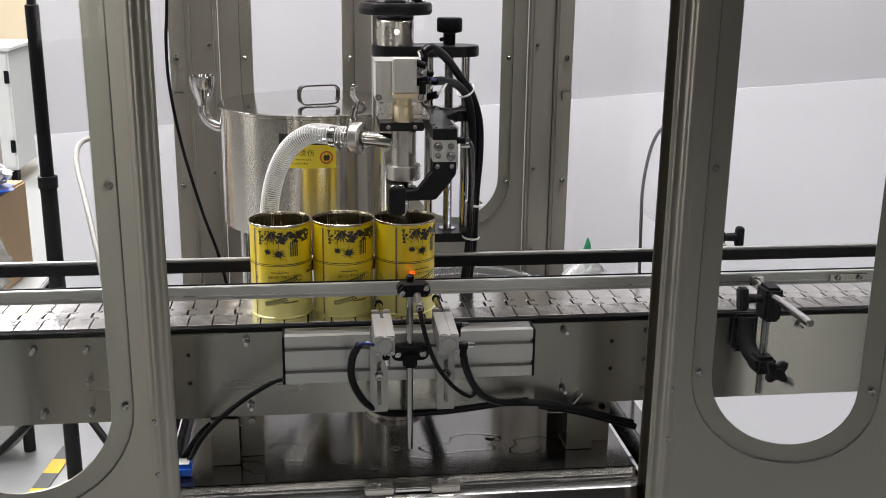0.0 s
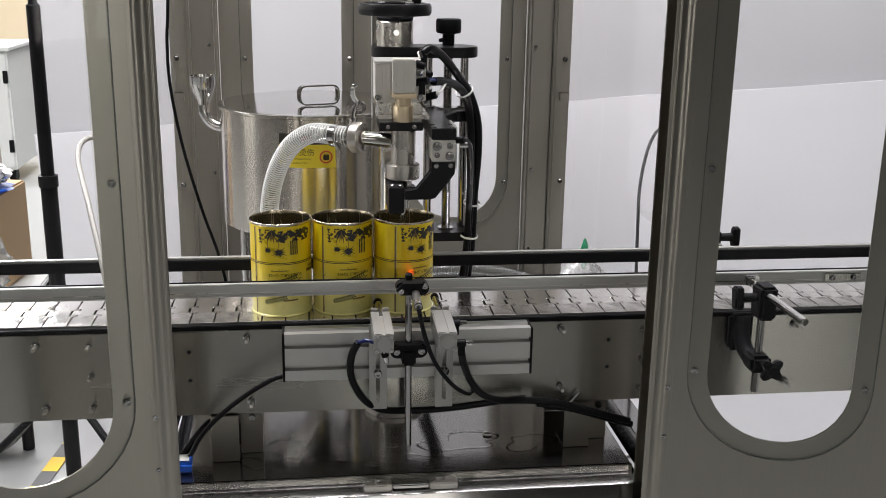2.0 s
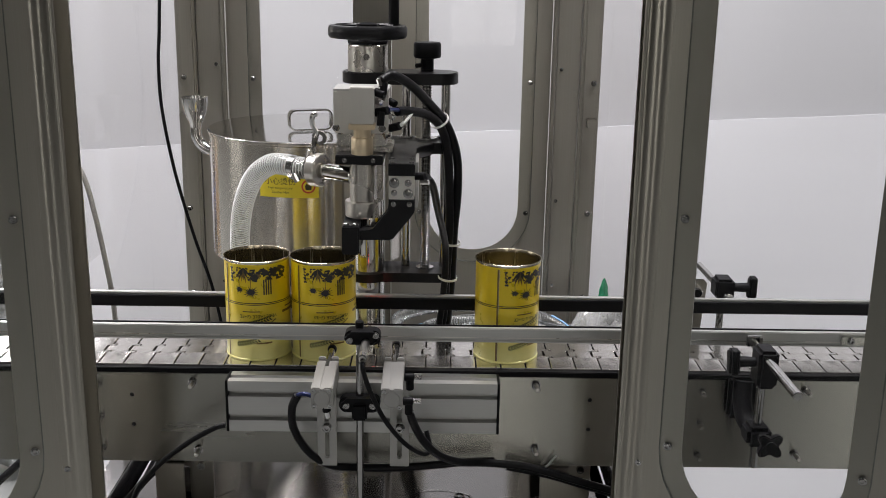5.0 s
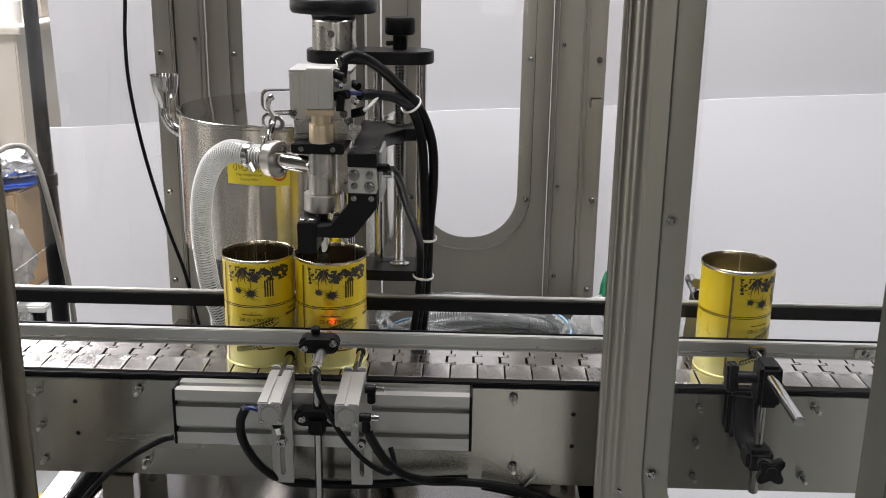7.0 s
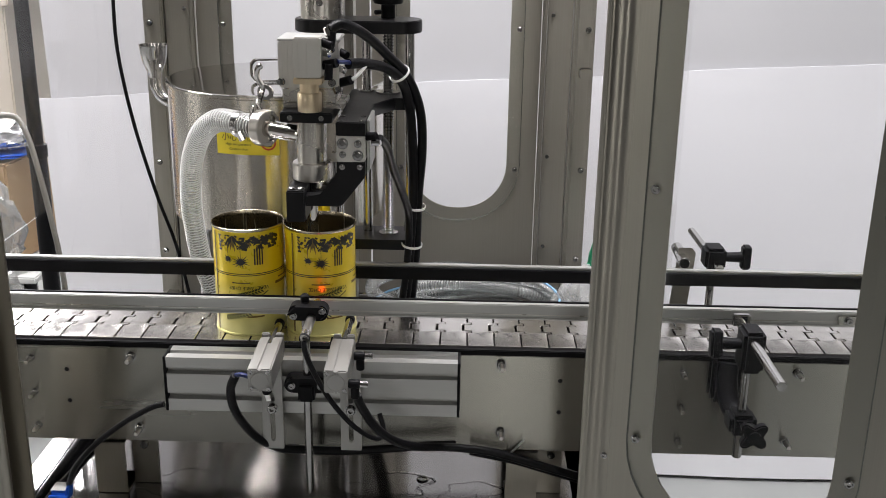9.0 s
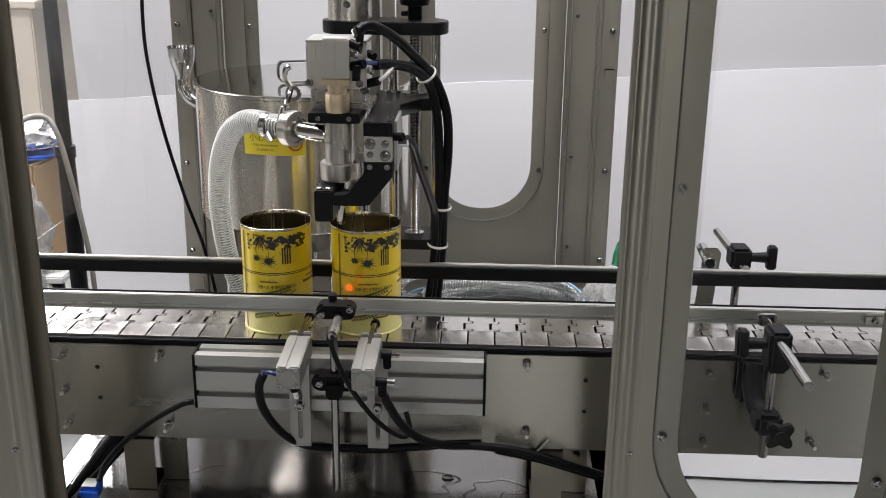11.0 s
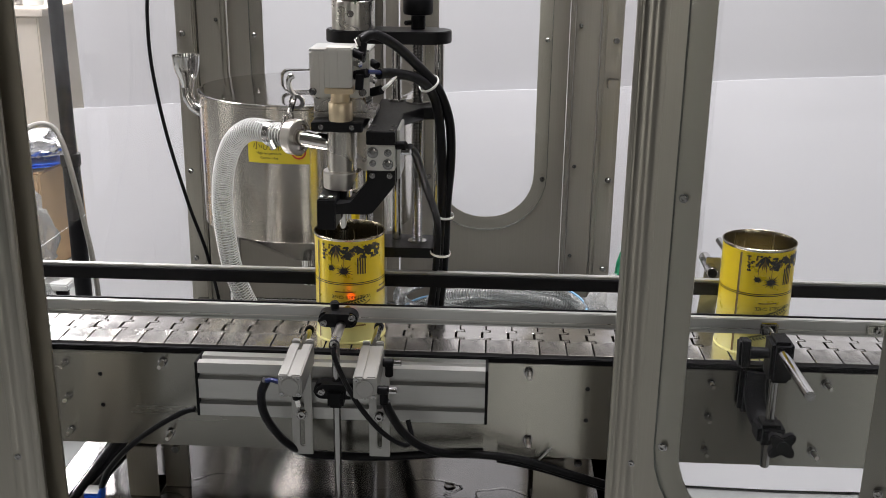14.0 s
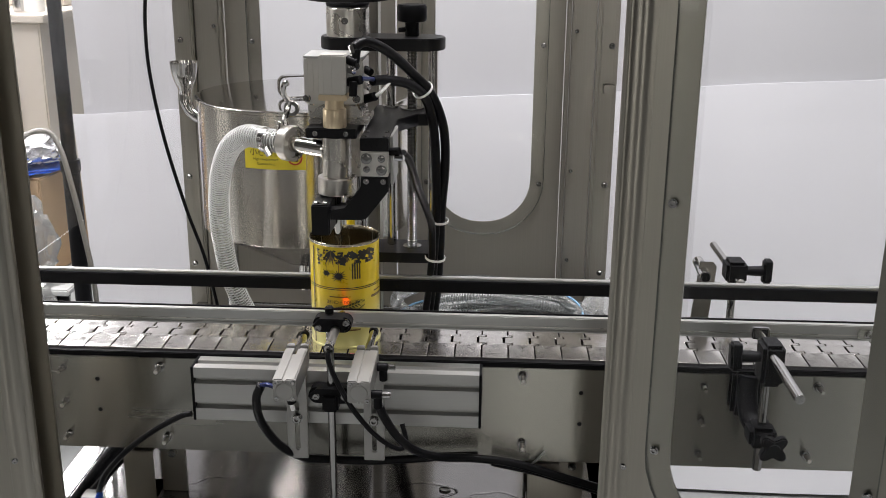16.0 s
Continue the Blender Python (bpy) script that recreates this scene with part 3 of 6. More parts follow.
def conveyor():
    c = empty("conveyor", 0, 0, 0)
    for y in (-0.003, 0.138):
        part("side_plate", box(CX0 - 0.08, CX1 + 0.08, y, y + 0.003, 0.741, 0.888, 0.0007), STEEL_H, c)
    part("wear_strip", box(CX0, CX1, -0.0035, 0.012, 0.8885, 0.8965, 0.0012), BLACK_PL, c, "black plastic wear strip")
    part("wear_strip", box(CX0, CX1, 0.126, 0.1415, 0.8885, 0.8965, 0.0012), BLACK_PL, c, "black plastic wear strip")
    part("bed", box(CX0 + 0.08, CX1 - 0.08, 0.030, 0.108, 0.872, 0.880, 0), BLACK_PL, c)
    for x in (CX0, CX1):
        part("sprocket_shaft", rod((x, -0.02, 0.835), (x, 0.16, 0.835), 0.012), CHROME, c)
    for x, z in ((-0.593, 0.870), (-0.262, 0.874), (0.261, 0.876), (0.263, 0.770), (-0.585, 0.762), (-0.258, 0.762), (0.675, 0.872), (0.668, 0.766)):
        bolt(c, x, -0.003, z, 0.0060, 0.006)
        st = part("stud", rod((x + 0.001, -0.006, z), (x + 0.001, -0.024, z), 0.0032, 10), MACHINED, c)
    for x in (-0.511, -0.405, 0.405, 0.517):
        for z in (0.868, 0.815, 0.762):
            bolt(c, x, -0.003, z, 0.0048, 0.005)
            part("stud", rod((x, -0.005, z), (x, -0.020, z), 0.0030, 10), MACHINED, c)
    # black discs on the plate stand in for the shade inside tapped holes
    for x in (-0.355, 0.345):
        for z in (0.852, 0.803):
            part("hole_shade_disc", lathe([(0, 0.0006), (0.0026, 0.0006), (0.0034, 0.0)], 12, None, Matrix.Translation((x, -0.0032, z)) @ pose(0, 0, 0, 90)), BLACK, c)
    # supports on the base plate
    for x in (-0.325, 0.273):
        u = bmesh.new()
        for b in ((x, x + 0.045, -0.010, -0.007, 0.658, 0.7405), (x, x + 0.045, -0.0065, 0.14, 0.7375, 0.7405), (x, x + 0.045, 0.1405, 0.1435, 0.658, 0.7405), (x, x + 0.045, -0.0065, 0.05, 0.6575, 0.660)):
            box(*b, 0.0008, u)
        part("support_bracket", u, STEEL_V, c, "folded steel support bracket")
        part("bracket_plate", box(x + 0.046, x + 0.083, 0.02, 0.028, 0.6575, 0.7405, 0.001), STEEL_V, c)
        part("bracket_bolt", rod((x + 0.066, 0.0195, 0.725), (x + 0.066, 0.011, 0.725), 0.006, 12), DARK_CHROME, c)
    # outboard legs
    for x in (CX0 + 0.12, CX1 - 0.15):
        for y in (0.004, 0.130):
            part("leg", box(x, x + 0.04, y - 0.02, y + 0.02, 0.002, 0.740, 0.003), STEEL_V, c)
    tagged(c, "stainless steel slat-chain conveyor running past the filler", "conveyor")
    # one slat, its ends interlocking in the middle
    g = 0.0010
    rx = [(-0.064, -g), (-0.0185, -g), (-0.0180, 0.0050), (-0.0125, 0.0050), (-0.0120, -0.0075), (0.0120, -0.0075), (0.0125, 0.0050), (0.0180, 0.0050), (0.0185, -g), (0.064, -g)]
    lx = [(-0.064, g), (-0.0198, g), (-0.0193, 0.0072), (-0.0108, 0.0072), (-0.0103, -0.0042), (0.0103, -0.0042), (0.0108, 0.0072), (0.0193, 0.0072), (0.0198, g), (0.064, g)]
    right = [(PITCH / 2 + e, y) for y, e in rx]
    left = [(-PITCH / 2 + e, y) for y, e in lx]
    bm = slab(right + left[::-1], [], 0.0030, pose(0, 0, -0.0030))
    bmesh.ops.bevel(bm, geom=[e for e in bm.edges if e.calc_length() > 0.02 and abs(e.verts[0].co.z - e.verts[1].co.z) < 1e-6 and e.verts[0].co.z > -0.0001 and len(e.link_faces) == 2 and e.calc_face_angle(0) > 1], offset=0.0006, segments=1, affect="EDGES")
    rod((-PITCH / 2 + 0.004, -0.012, -0.0055), (-PITCH / 2 + 0.004, 0.012, -0.0055), 0.0030, 8, bm)
    rod((PITCH / 2 + 0.003, -0.0205, -0.0055), (PITCH / 2 + 0.003, -0.0130, -0.0055), 0.0030, 8, bm)
    rod((PITCH / 2 + 0.003, 0.0130, -0.0055), (PITCH / 2 + 0.003, 0.0205, -0.0055), 0.0030, 8, bm)
    first = part("slat", bm, SLAT, c, smooth=30)
    straight = CX1 - CX0
    n = round((2 * straight + 2 * math.pi * SPROCKET) / PITCH)
    slats = [first]
    for i in range(1, n):
        ob = new("slat", first.data)
        ob.parent = c
        slats.append(ob)
    return c, slats, n


def slat_pose(s, n):
    """The pose of a slat at the run s along the chain's loop."""
    straight = CX1 - CX0
    loop = n * PITCH
    rad = (loop - 2 * straight) / (2 * math.pi)
    s %= loop
    cz = 0.9 - rad
    if s < straight:
        return pose(CX0 + s, BELT_Y, 0.9)
    if s < straight + math.pi * rad:
        a = (s - straight) / rad
        return pose(CX1 + rad * math.sin(a), BELT_Y, cz + rad * math.cos(a), 0, math.degrees(a), 0)
    if s < 2 * straight + math.pi * rad:
        return pose(CX1 - (s - straight - math.pi * rad), BELT_Y, cz - rad, 0, 180, 0)
    a = (s - 2 * straight - math.pi * rad) / rad
    return pose(CX0 - rad * math.sin(a), BELT_Y, cz - rad * math.cos(a), 0, 180 + math.degrees(a), 0)


def guide_rail(name, y0, front):
    r = empty(name)
    s = 1 if front else -1
    if front:
        u = bmesh.new()
        box(CX0, CX1, y0, y0 + 0.010, 0.9472, 0.9682, 0.0012, u)
        part("rail", u, ALU, r)
        part("rail_groove", box(CX0, CX1, y0 - 0.0006, y0 + 0.0004, 0.9535, 0.9545, 0), MACHINED, r)
        part("rail_lip", box(CX0, CX1, y0 + 0.0102, y0 + 0.0142, 0.9655, 0.9695, 0.0008), BLACK_PL, r, "black plastic guide lip")
        part("rail_lip", box(CX0, CX1, y0 - 0.0022, y0 - 0.0003, 0.9472, 0.9500, 0.0006), ALU, r)
        part("rail_joint", box(0.716, 0.782, y0 - 0.004, y0 - 0.0024, 0.9505, 0.9645, 0.0008), STEEL_H, r)
        for x in (0.730, 0.768):
            bolt(r, x, y0 - 0.004, 0.9575, 0.0045, 0.005)
        label = "silver aluminium guide rail in front of the cans"
    else:
        part("guide_strip", box(CX0, CX1, y0, y0 + 0.005, 0.9462, 0.9652, 0.001), BLACK_PL, r, "black plastic guide strip")
        part("rail", box(CX0, CX1, y0 + 0.0052, y0 + 0.016, 0.9480, 0.9690, 0.001), ALU, r)
        label = "aluminium guide rail with a black plastic strip behind the cans"
    tagged(r, label, "guide rail")


def star_knob(parent, m, r=0.020, name="star_knob"):
    pts = []
    for i in range(48):
        a = 2 * math.pi * i / 48
        pts.append((r * (0.78 + 0.22 * math.cos(4 * a)) * math.cos(a), r * (0.78 + 0.22 * math.cos(4 * a)) * math.sin(a)))
    bm = slab(pts, [], 0.012)
    bmesh.ops.bevel(bm, geom=[e for e in bm.edges if len(e.link_faces) == 2 and e.calc_face_angle(0) > 1], offset=0.002, segments=2, affect="EDGES")
    lathe([(0, -0.012), (0.0085, -0.012), (0.0085, 0.001), (0, 0.001)], 16, bm)
    lathe([(0.009, 0.011), (0.008, 0.0145), (0, 0.0145)], 16, bm)
    ob = part(name, bm, BLACK_PL, parent)
    ob.matrix_basis = m
    return ob


def wing_knob(parent, m, name="wing_knob"):
    """A T-shaped clamping knob; its stem runs along -z."""
    bm = slab(rounded(-0.009, 0.009, -0.020, 0.020, 0.006, 4), [], 0.014)
    bmesh.ops.bevel(bm, geom=[e for e in bm.edges if len(e.link_faces) == 2 and e.calc_face_angle(0) > 1], offset=0.003, segments=2, affect="EDGES")
    lathe([(0, -0.026), (0.007, -0.026), (0.0085, 0.001), (0, 0.001)], 16, bm)
    lathe([(0, -0.028), (0.0095, -0.028), (0.0095, -0.0262), (0, -0.0262)], 16, bm)
    ob = part(name, bm, BLACK_PL, parent)
    ob.matrix_basis = m
    return ob


def front_rail_support(x):
    """Bracket on the conveyor's side with an upright rod and a cross rod that holds the guide rail."""
    g = empty("rail_support", x, 0, 0)
    arm = bmesh.new()
    sweep([(-0.008, -0.014, 0.892), (-0.010, -0.020, 0.866), (-0.008, -0.034, 0.842), (-0.002, -0.050, 0.830), (0.002, -0.064, 0.826)], 0.0145, 12, arm)
    box(-0.030, 0.012, -0.020, -0.0035, 0.830, 0.897, 0.006, arm)
    part("bracket_arm", arm, BLACK_PL, g, "curved black plastic bracket arm")
    part("lower_clamp", box(-0.018, 0.018, -0.090, -0.050, 0.816, 0.846, 0.006), BLACK_PL, g)
    star_knob(g, Matrix.Translation((0.006, -0.108, 0.833)) @ pose(0, 0, 0, 90, 0, 0) @ pose(0, 0, 0, 0, 0, 45), 0.022)
    part("upright_rod", rod((0, -0.070, 0.777), (0, -0.070, 0.930), 0.0062), DARK_CHROME, g)
    part("upper_clamp", box(-0.012, 0.017, -0.090, -0.048, 0.908, 0.966, 0.005), BLACK_PL, g)
    part("cross_rod", rod((0, -0.218, 0.953), (0, -0.012, 0.953), 0.0065), CHROME, g)
    wing_knob(g, Matrix.Translation((-0.036, -0.070, 0.944)) @ pose(0, 0, 0, 0, -90, 0) @ pose(0, 0, 0, 0, 0, 12) @ Matrix.Diagonal((1.0, 1.15, 1.1, 1)) @ pose(0, 0, 0, 0, 0, 90))
    part("rail_block", box(-0.012, 0.012, -0.024, -0.0145, 0.9495, 0.966, 0.002), CHROME, g)
    tagged(g, "black clamp bracket with chrome rods holding the front rail", "rail bracket")


def rear_rail_support(x):
    g = empty("rail_support", x, 0, 0)
    part("upper_clamp", box(-0.016, 0.016, 0.185, 0.225, 0.955, 0.990, 0.005), BLACK_PL, g)
    part("cross_rod", rod((0, 0.158, 0.968), (-0.004, 0.352, 0.968), 0.0065), CHROME, g)
    part("upright_rod", rod((0, 0.207, 0.800), (0, 0.207, 0.954), 0.0062), CHROME, g)
    wing_knob(g, Matrix.Translation((0.043, 0.205, 0.972)) @ pose(0, 0, 0, 0, 90, 0) @ pose(0, 0, 0, 0, 0, 90))
    part("bracket_arm", box(-0.012, 0.012, 0.1415, 0.218, 0.795, 0.815, 0.003), BLACK_PL, g)
    tagged(g, "black clamp bracket with chrome rods holding the rear rail", "rail bracket")


# ---- the gate unit in front of the conveyor ----
def gate_beam():
    """Aluminium profile bolted along the conveyor with slots and black end caps."""
    b = empty("gate_beam")
    x0, x1, z0, z1, y0, y1 = -0.200, 0.200, 0.813, 0.893, -0.044, -0.004
    prof = [(y1, z0), (y0, z0), (y0, z0 + 0.0175), (y0 + 0.009, z0 + 0.0190), (y0 + 0.009, z0 + 0.0250), (y0, z0 + 0.0265),
            (y0, z0 + 0.0555), (y0 + 0.009, z0 + 0.0570), (y0 + 0.009, z0 + 0.0630), (y0, z0 + 0.0645), (y0, z1),
            (y0 + 0.013, z1), (y0 + 0.015, z1 - 0.004), (y0 + 0.023, z1 - 0.004), (y0 + 0.025, z1), (y1, z1)]
    bm = bmesh.new()
    a = [bm.verts.new((x0, y, z)) for y, z in prof]
    c = [bm.verts.new((x1, y, z)) for y, z in prof]
    for i in range(len(prof)):
        j = (i + 1) % len(prof)
        bm.faces.new((a[i], a[j], c[j], c[i]))
    bm.faces.new(a)
    bm.faces.new(c[::-1])
    part("profile", bm, ALU, b)
    for xa, xb in ((x0 - 0.004, x0 - 0.0002), (x1 + 0.0002, x1 + 0.004)):
        part("end_cap", box(xa, xb, y0 - 0.001, y1, z0 - 0.001, z1 + 0.001, 0.0008), BLACK_PL, b, "black plastic end cap")
    tagged(b, "slotted aluminium profile bolted to the conveyor side", "profile beam")


def gate(x, fittings):
    """A slotted upright plate with a small pneumatic cylinder across the top; its rod stops the cans."""
    g = empty("gate_cylinder", x, 0, 0)
    ax = 0.0035 if fittings == "left" else -0.0045
    px = 0.0 if fittings == "left" else 0.0035
    plate = slab(rounded(-0.0142, 0.0142, 0.767, 0.912, 0.001, 2), [rounded(-0.0034, 0.0034, 0.779, 0.866, 0.0033, 4)], 0.005, pose(px, -0.0572, 0) @ UPRIGHT)
    part("slotted_plate", plate, ALU_CAST, g)
    part("slot_backing", box(px - 0.006, px + 0.006, -0.0570, -0.0446, 0.850, 0.893, 0.001), ALU_CAST, g)
    bolt(g, px, -0.0625, 0.829, 0.0062, 0.006)
    # cylinder body lying along y, tipped a little towards the front
    body = empty("cylinder")
    body.parent = g
    body.matrix_basis = Matrix.Translation((ax, -0.1035, 0.9185)) @ pose(0, 0, 0, 3.5, 0, 0)
    blk = bmesh.new()
    box(-0.0150, -0.0012, -0.052, 0.038, -0.0165, 0.0155, 0.0016, blk)
    box(0.0012, 0.0150, -0.052, 0.038, -0.0165, 0.0155, 0.0016, blk)
    box(-0.0013, 0.0013, -0.052, 0.038, -0.0165, 0.0138, 0, blk)
    part("cylinder_body", blk, ALU_CAST, body, "bead-blasted aluminium cylinder body")
    part("end_disc", lathe([(0, 0), (0.0118, 0), (0.0108, 0.0008), (0, 0.0008)], 22, None, Matrix.Translation((0, -0.0522, -0.001)) @ pose(0, 0, 0, 90)), ALU_CAST, body)
    for sx, sz in ((1, 0.0112), (-1, -0.0122), (1, -0.0122), (-1, 0.0112)):
        if (sx > 0) == (sz > 0) or fittings == "left":
            part("cap_screw", lathe([(0, 0), (0.0030, 0), (0.0030, 0.001), (0.0017, 0.001), (0.0017, 0.0002), (0, 0.0002)], 12, None, Matrix.Translation((sx * 0.0108 * (1 if fittings == "left" else -1), -0.0522, sz)) @ pose(0, 0, 0, 90)), DARK_CHROME, body)
    part("end_block", box(-0.0150, 0.0150, 0.0384, 0.0450, -0.0165, 0.0125, 0.0012), ALU_CAST, body)
    for sx in (-1, 1):
        part("end_lug", box(sx * 0.0092 - 0.0052, sx * 0.0092 + 0.0052, 0.0452, 0.0520, -0.012, 0.0165, 0.0012), ALU_CAST, body)
    piston = empty("piston")
    piston.parent = g
    part("piston_rod", rod((ax, -0.062, 0.9300), (ax, 0.014, 0.9300), 0.0052), CHROME, piston)
    part("rubber_tip", lathe([(0, 0), (0.0062, 0), (0.0068, 0.002), (0.0068, 0.008), (0.005, 0.010), (0, 0.010)], 18, None, Matrix.Translation((ax, 0.010, 0.9300)) @ pose(0, 0, 0, -90)), BLACK_PL, piston)
    if fittings == "right":
        for y, z in ((-0.078, 0.917), (-0.146, 0.909)):
            fit_x = ax + 0.0152
            part("air_fitting", rod((fit_x, y, z), (fit_x + 0.014, y, z), 0.006, 14), BLACK_PL, g)
            part("fitting_nut", rod((fit_x + 0.0142, y, z), (fit_x + 0.025, y, z), 0.0042, 8), CHROME, g)
            part("fitting_elbow", rod((fit_x + 0.008, y, z + 0.004), (fit_x + 0.008, y + 0.002, z - 0.020), 0.0056, 14), BLACK_PL, g)
    else:
        for y in (-0.128,):
            part("air_fitting", rod((ax, y, 0.9015), (ax + 0.004, y, 0.884), 0.006, 14), BLACK_PL, g)
            part("fitting_nut", rod((ax + 0.004, y, 0.8838), (ax + 0.006, y, 0.874), 0.0042, 8), CHROME, g)
        part("air_tube", sweep([(ax - 0.0150, -0.140, 0.912), (ax - 0.026, -0.139, 0.915), (ax - 0.037, -0.122, 0.906)], 0.003, 8), NAVY_PL, g)
    tagged(g, "small aluminium pneumatic cylinder on a slotted plate that stops cans", "pneumatic cylinder", group="gate cylinders")
    return g, piston


def sensor_stand():
    """Upright rod in two black clamps that carries the round light sensor."""
    g = empty("sensor_stand", -0.003, 0, 0)
    part("upright_rod", rod((0, -0.0625, 0.700), (0, -0.0625, 0.995), 0.0055), DARK_CHROME, g)
    part("rod_cap", lathe([(0.0058, 0), (0.0060, 0.002), (0.0060, 0.008), (0.004, 0.010), (0, 0.010)], 18, None, Matrix.Translation((0, -0.0625, 0.987))), BLACK_PL, g)
    clamp = slab(rounded(-0.030, 0.030, -0.012, 0.012, 0.0115, 8), [], 0.022, pose(0, -0.0515, 0.869) @ UPRIGHT)
    bmesh.ops.bevel(clamp, geom=[e for e in clamp.edges if len(e.link_faces) == 2 and e.calc_face_angle(0) > 1], offset=0.003, segments=3, affect="EDGES")
    box(-0.011, 0.011, -0.078, -0.05, 0.846, 0.872, 0.003, clamp)
    low = part("lower_clamp", clamp, BLACK_PL, g)
    for x in (-0.020, 0.020):
        bolt(low, x, -0.0735, 0.869, 0.0042, 0.003)
    part("clamp_tie", box(-0.022, 0.022, -0.0512, -0.0445, 0.862, 0.876, 0.001), MACHINED, g)
    up = slab(rounded(-0.021, 0.031, -0.011, 0.011, 0.0105, 8), [], 0.026, pose(0.0, -0.050, 0.974) @ UPRIGHT)
    bmesh.ops.bevel(up, geom=[e for e in up.edges if len(e.link_faces) == 2 and e.calc_face_angle(0) > 1], offset=0.004, segments=3, affect="EDGES")
    uc = part("upper_clamp", up, BLACK_PL, g)
    for x, z in ((-0.014, 0.971), (0.024, 0.979)):
        bolt(uc, x, -0.0760, z, 0.0040, 0.003)
    sen = part("sensor_barrel", rod((0.0085, -0.132, 0.9640), (0.0105, -0.022, 0.9705), 0.0061, 22), MACHINED, g, "threaded steel sensor barrel")
    part("sensor_end", lathe([(0.0062, 0), (0.0062, 0.006), (0.004, 0.0065), (0, 0.002)], 20, None, aim((0.00845, -0.1350, 0.9638), (0.0085, -0.132, 0.9640))), BLACK_PL, g)
    part("sensor_lens", lathe([(0, 0.0026), (0.003, 0.0022), (0.0048, 0.0)], 16, None, aim((0.0105, -0.0219, 0.9705), (0.0106, -0.0169, 0.9708))), RED_LED, g, "glowing red sensor lens")
    part("sensor_cable", sweep([(0.0085, -0.136, 0.962), (0.011, -0.140, 0.948), (0.020, -0.126, 0.912), (0.038, -0.104, 0.862), (0.066, -0.092, 0.820), (0.094, -0.082, 0.797), (0.104, -0.074, 0.804), (0.098, -0.064, 0.826)], 0.0036, 10), RUBBER, g, "black sensor cable")
    tagged(g, "chrome rod with black clamps carrying a glowing red light sensor", "sensor stand")
    beam = bpy.data.lights.new("sensor_beam", "SPOT")
    beam.energy, beam.color, beam.spot_size, beam.spot_blend, beam.shadow_soft_size = 0.10, (1.0, 0.05, 0.03), radians(19), 0.7, 0.001
    ob = new("sensor_beam", beam)
    ob.matrix_world = look((0.0075, -0.0165, 0.9712), (0.0085, 0.05, 0.9745))


# ---- filling head ----
NX, NY = -0.004, 0.042


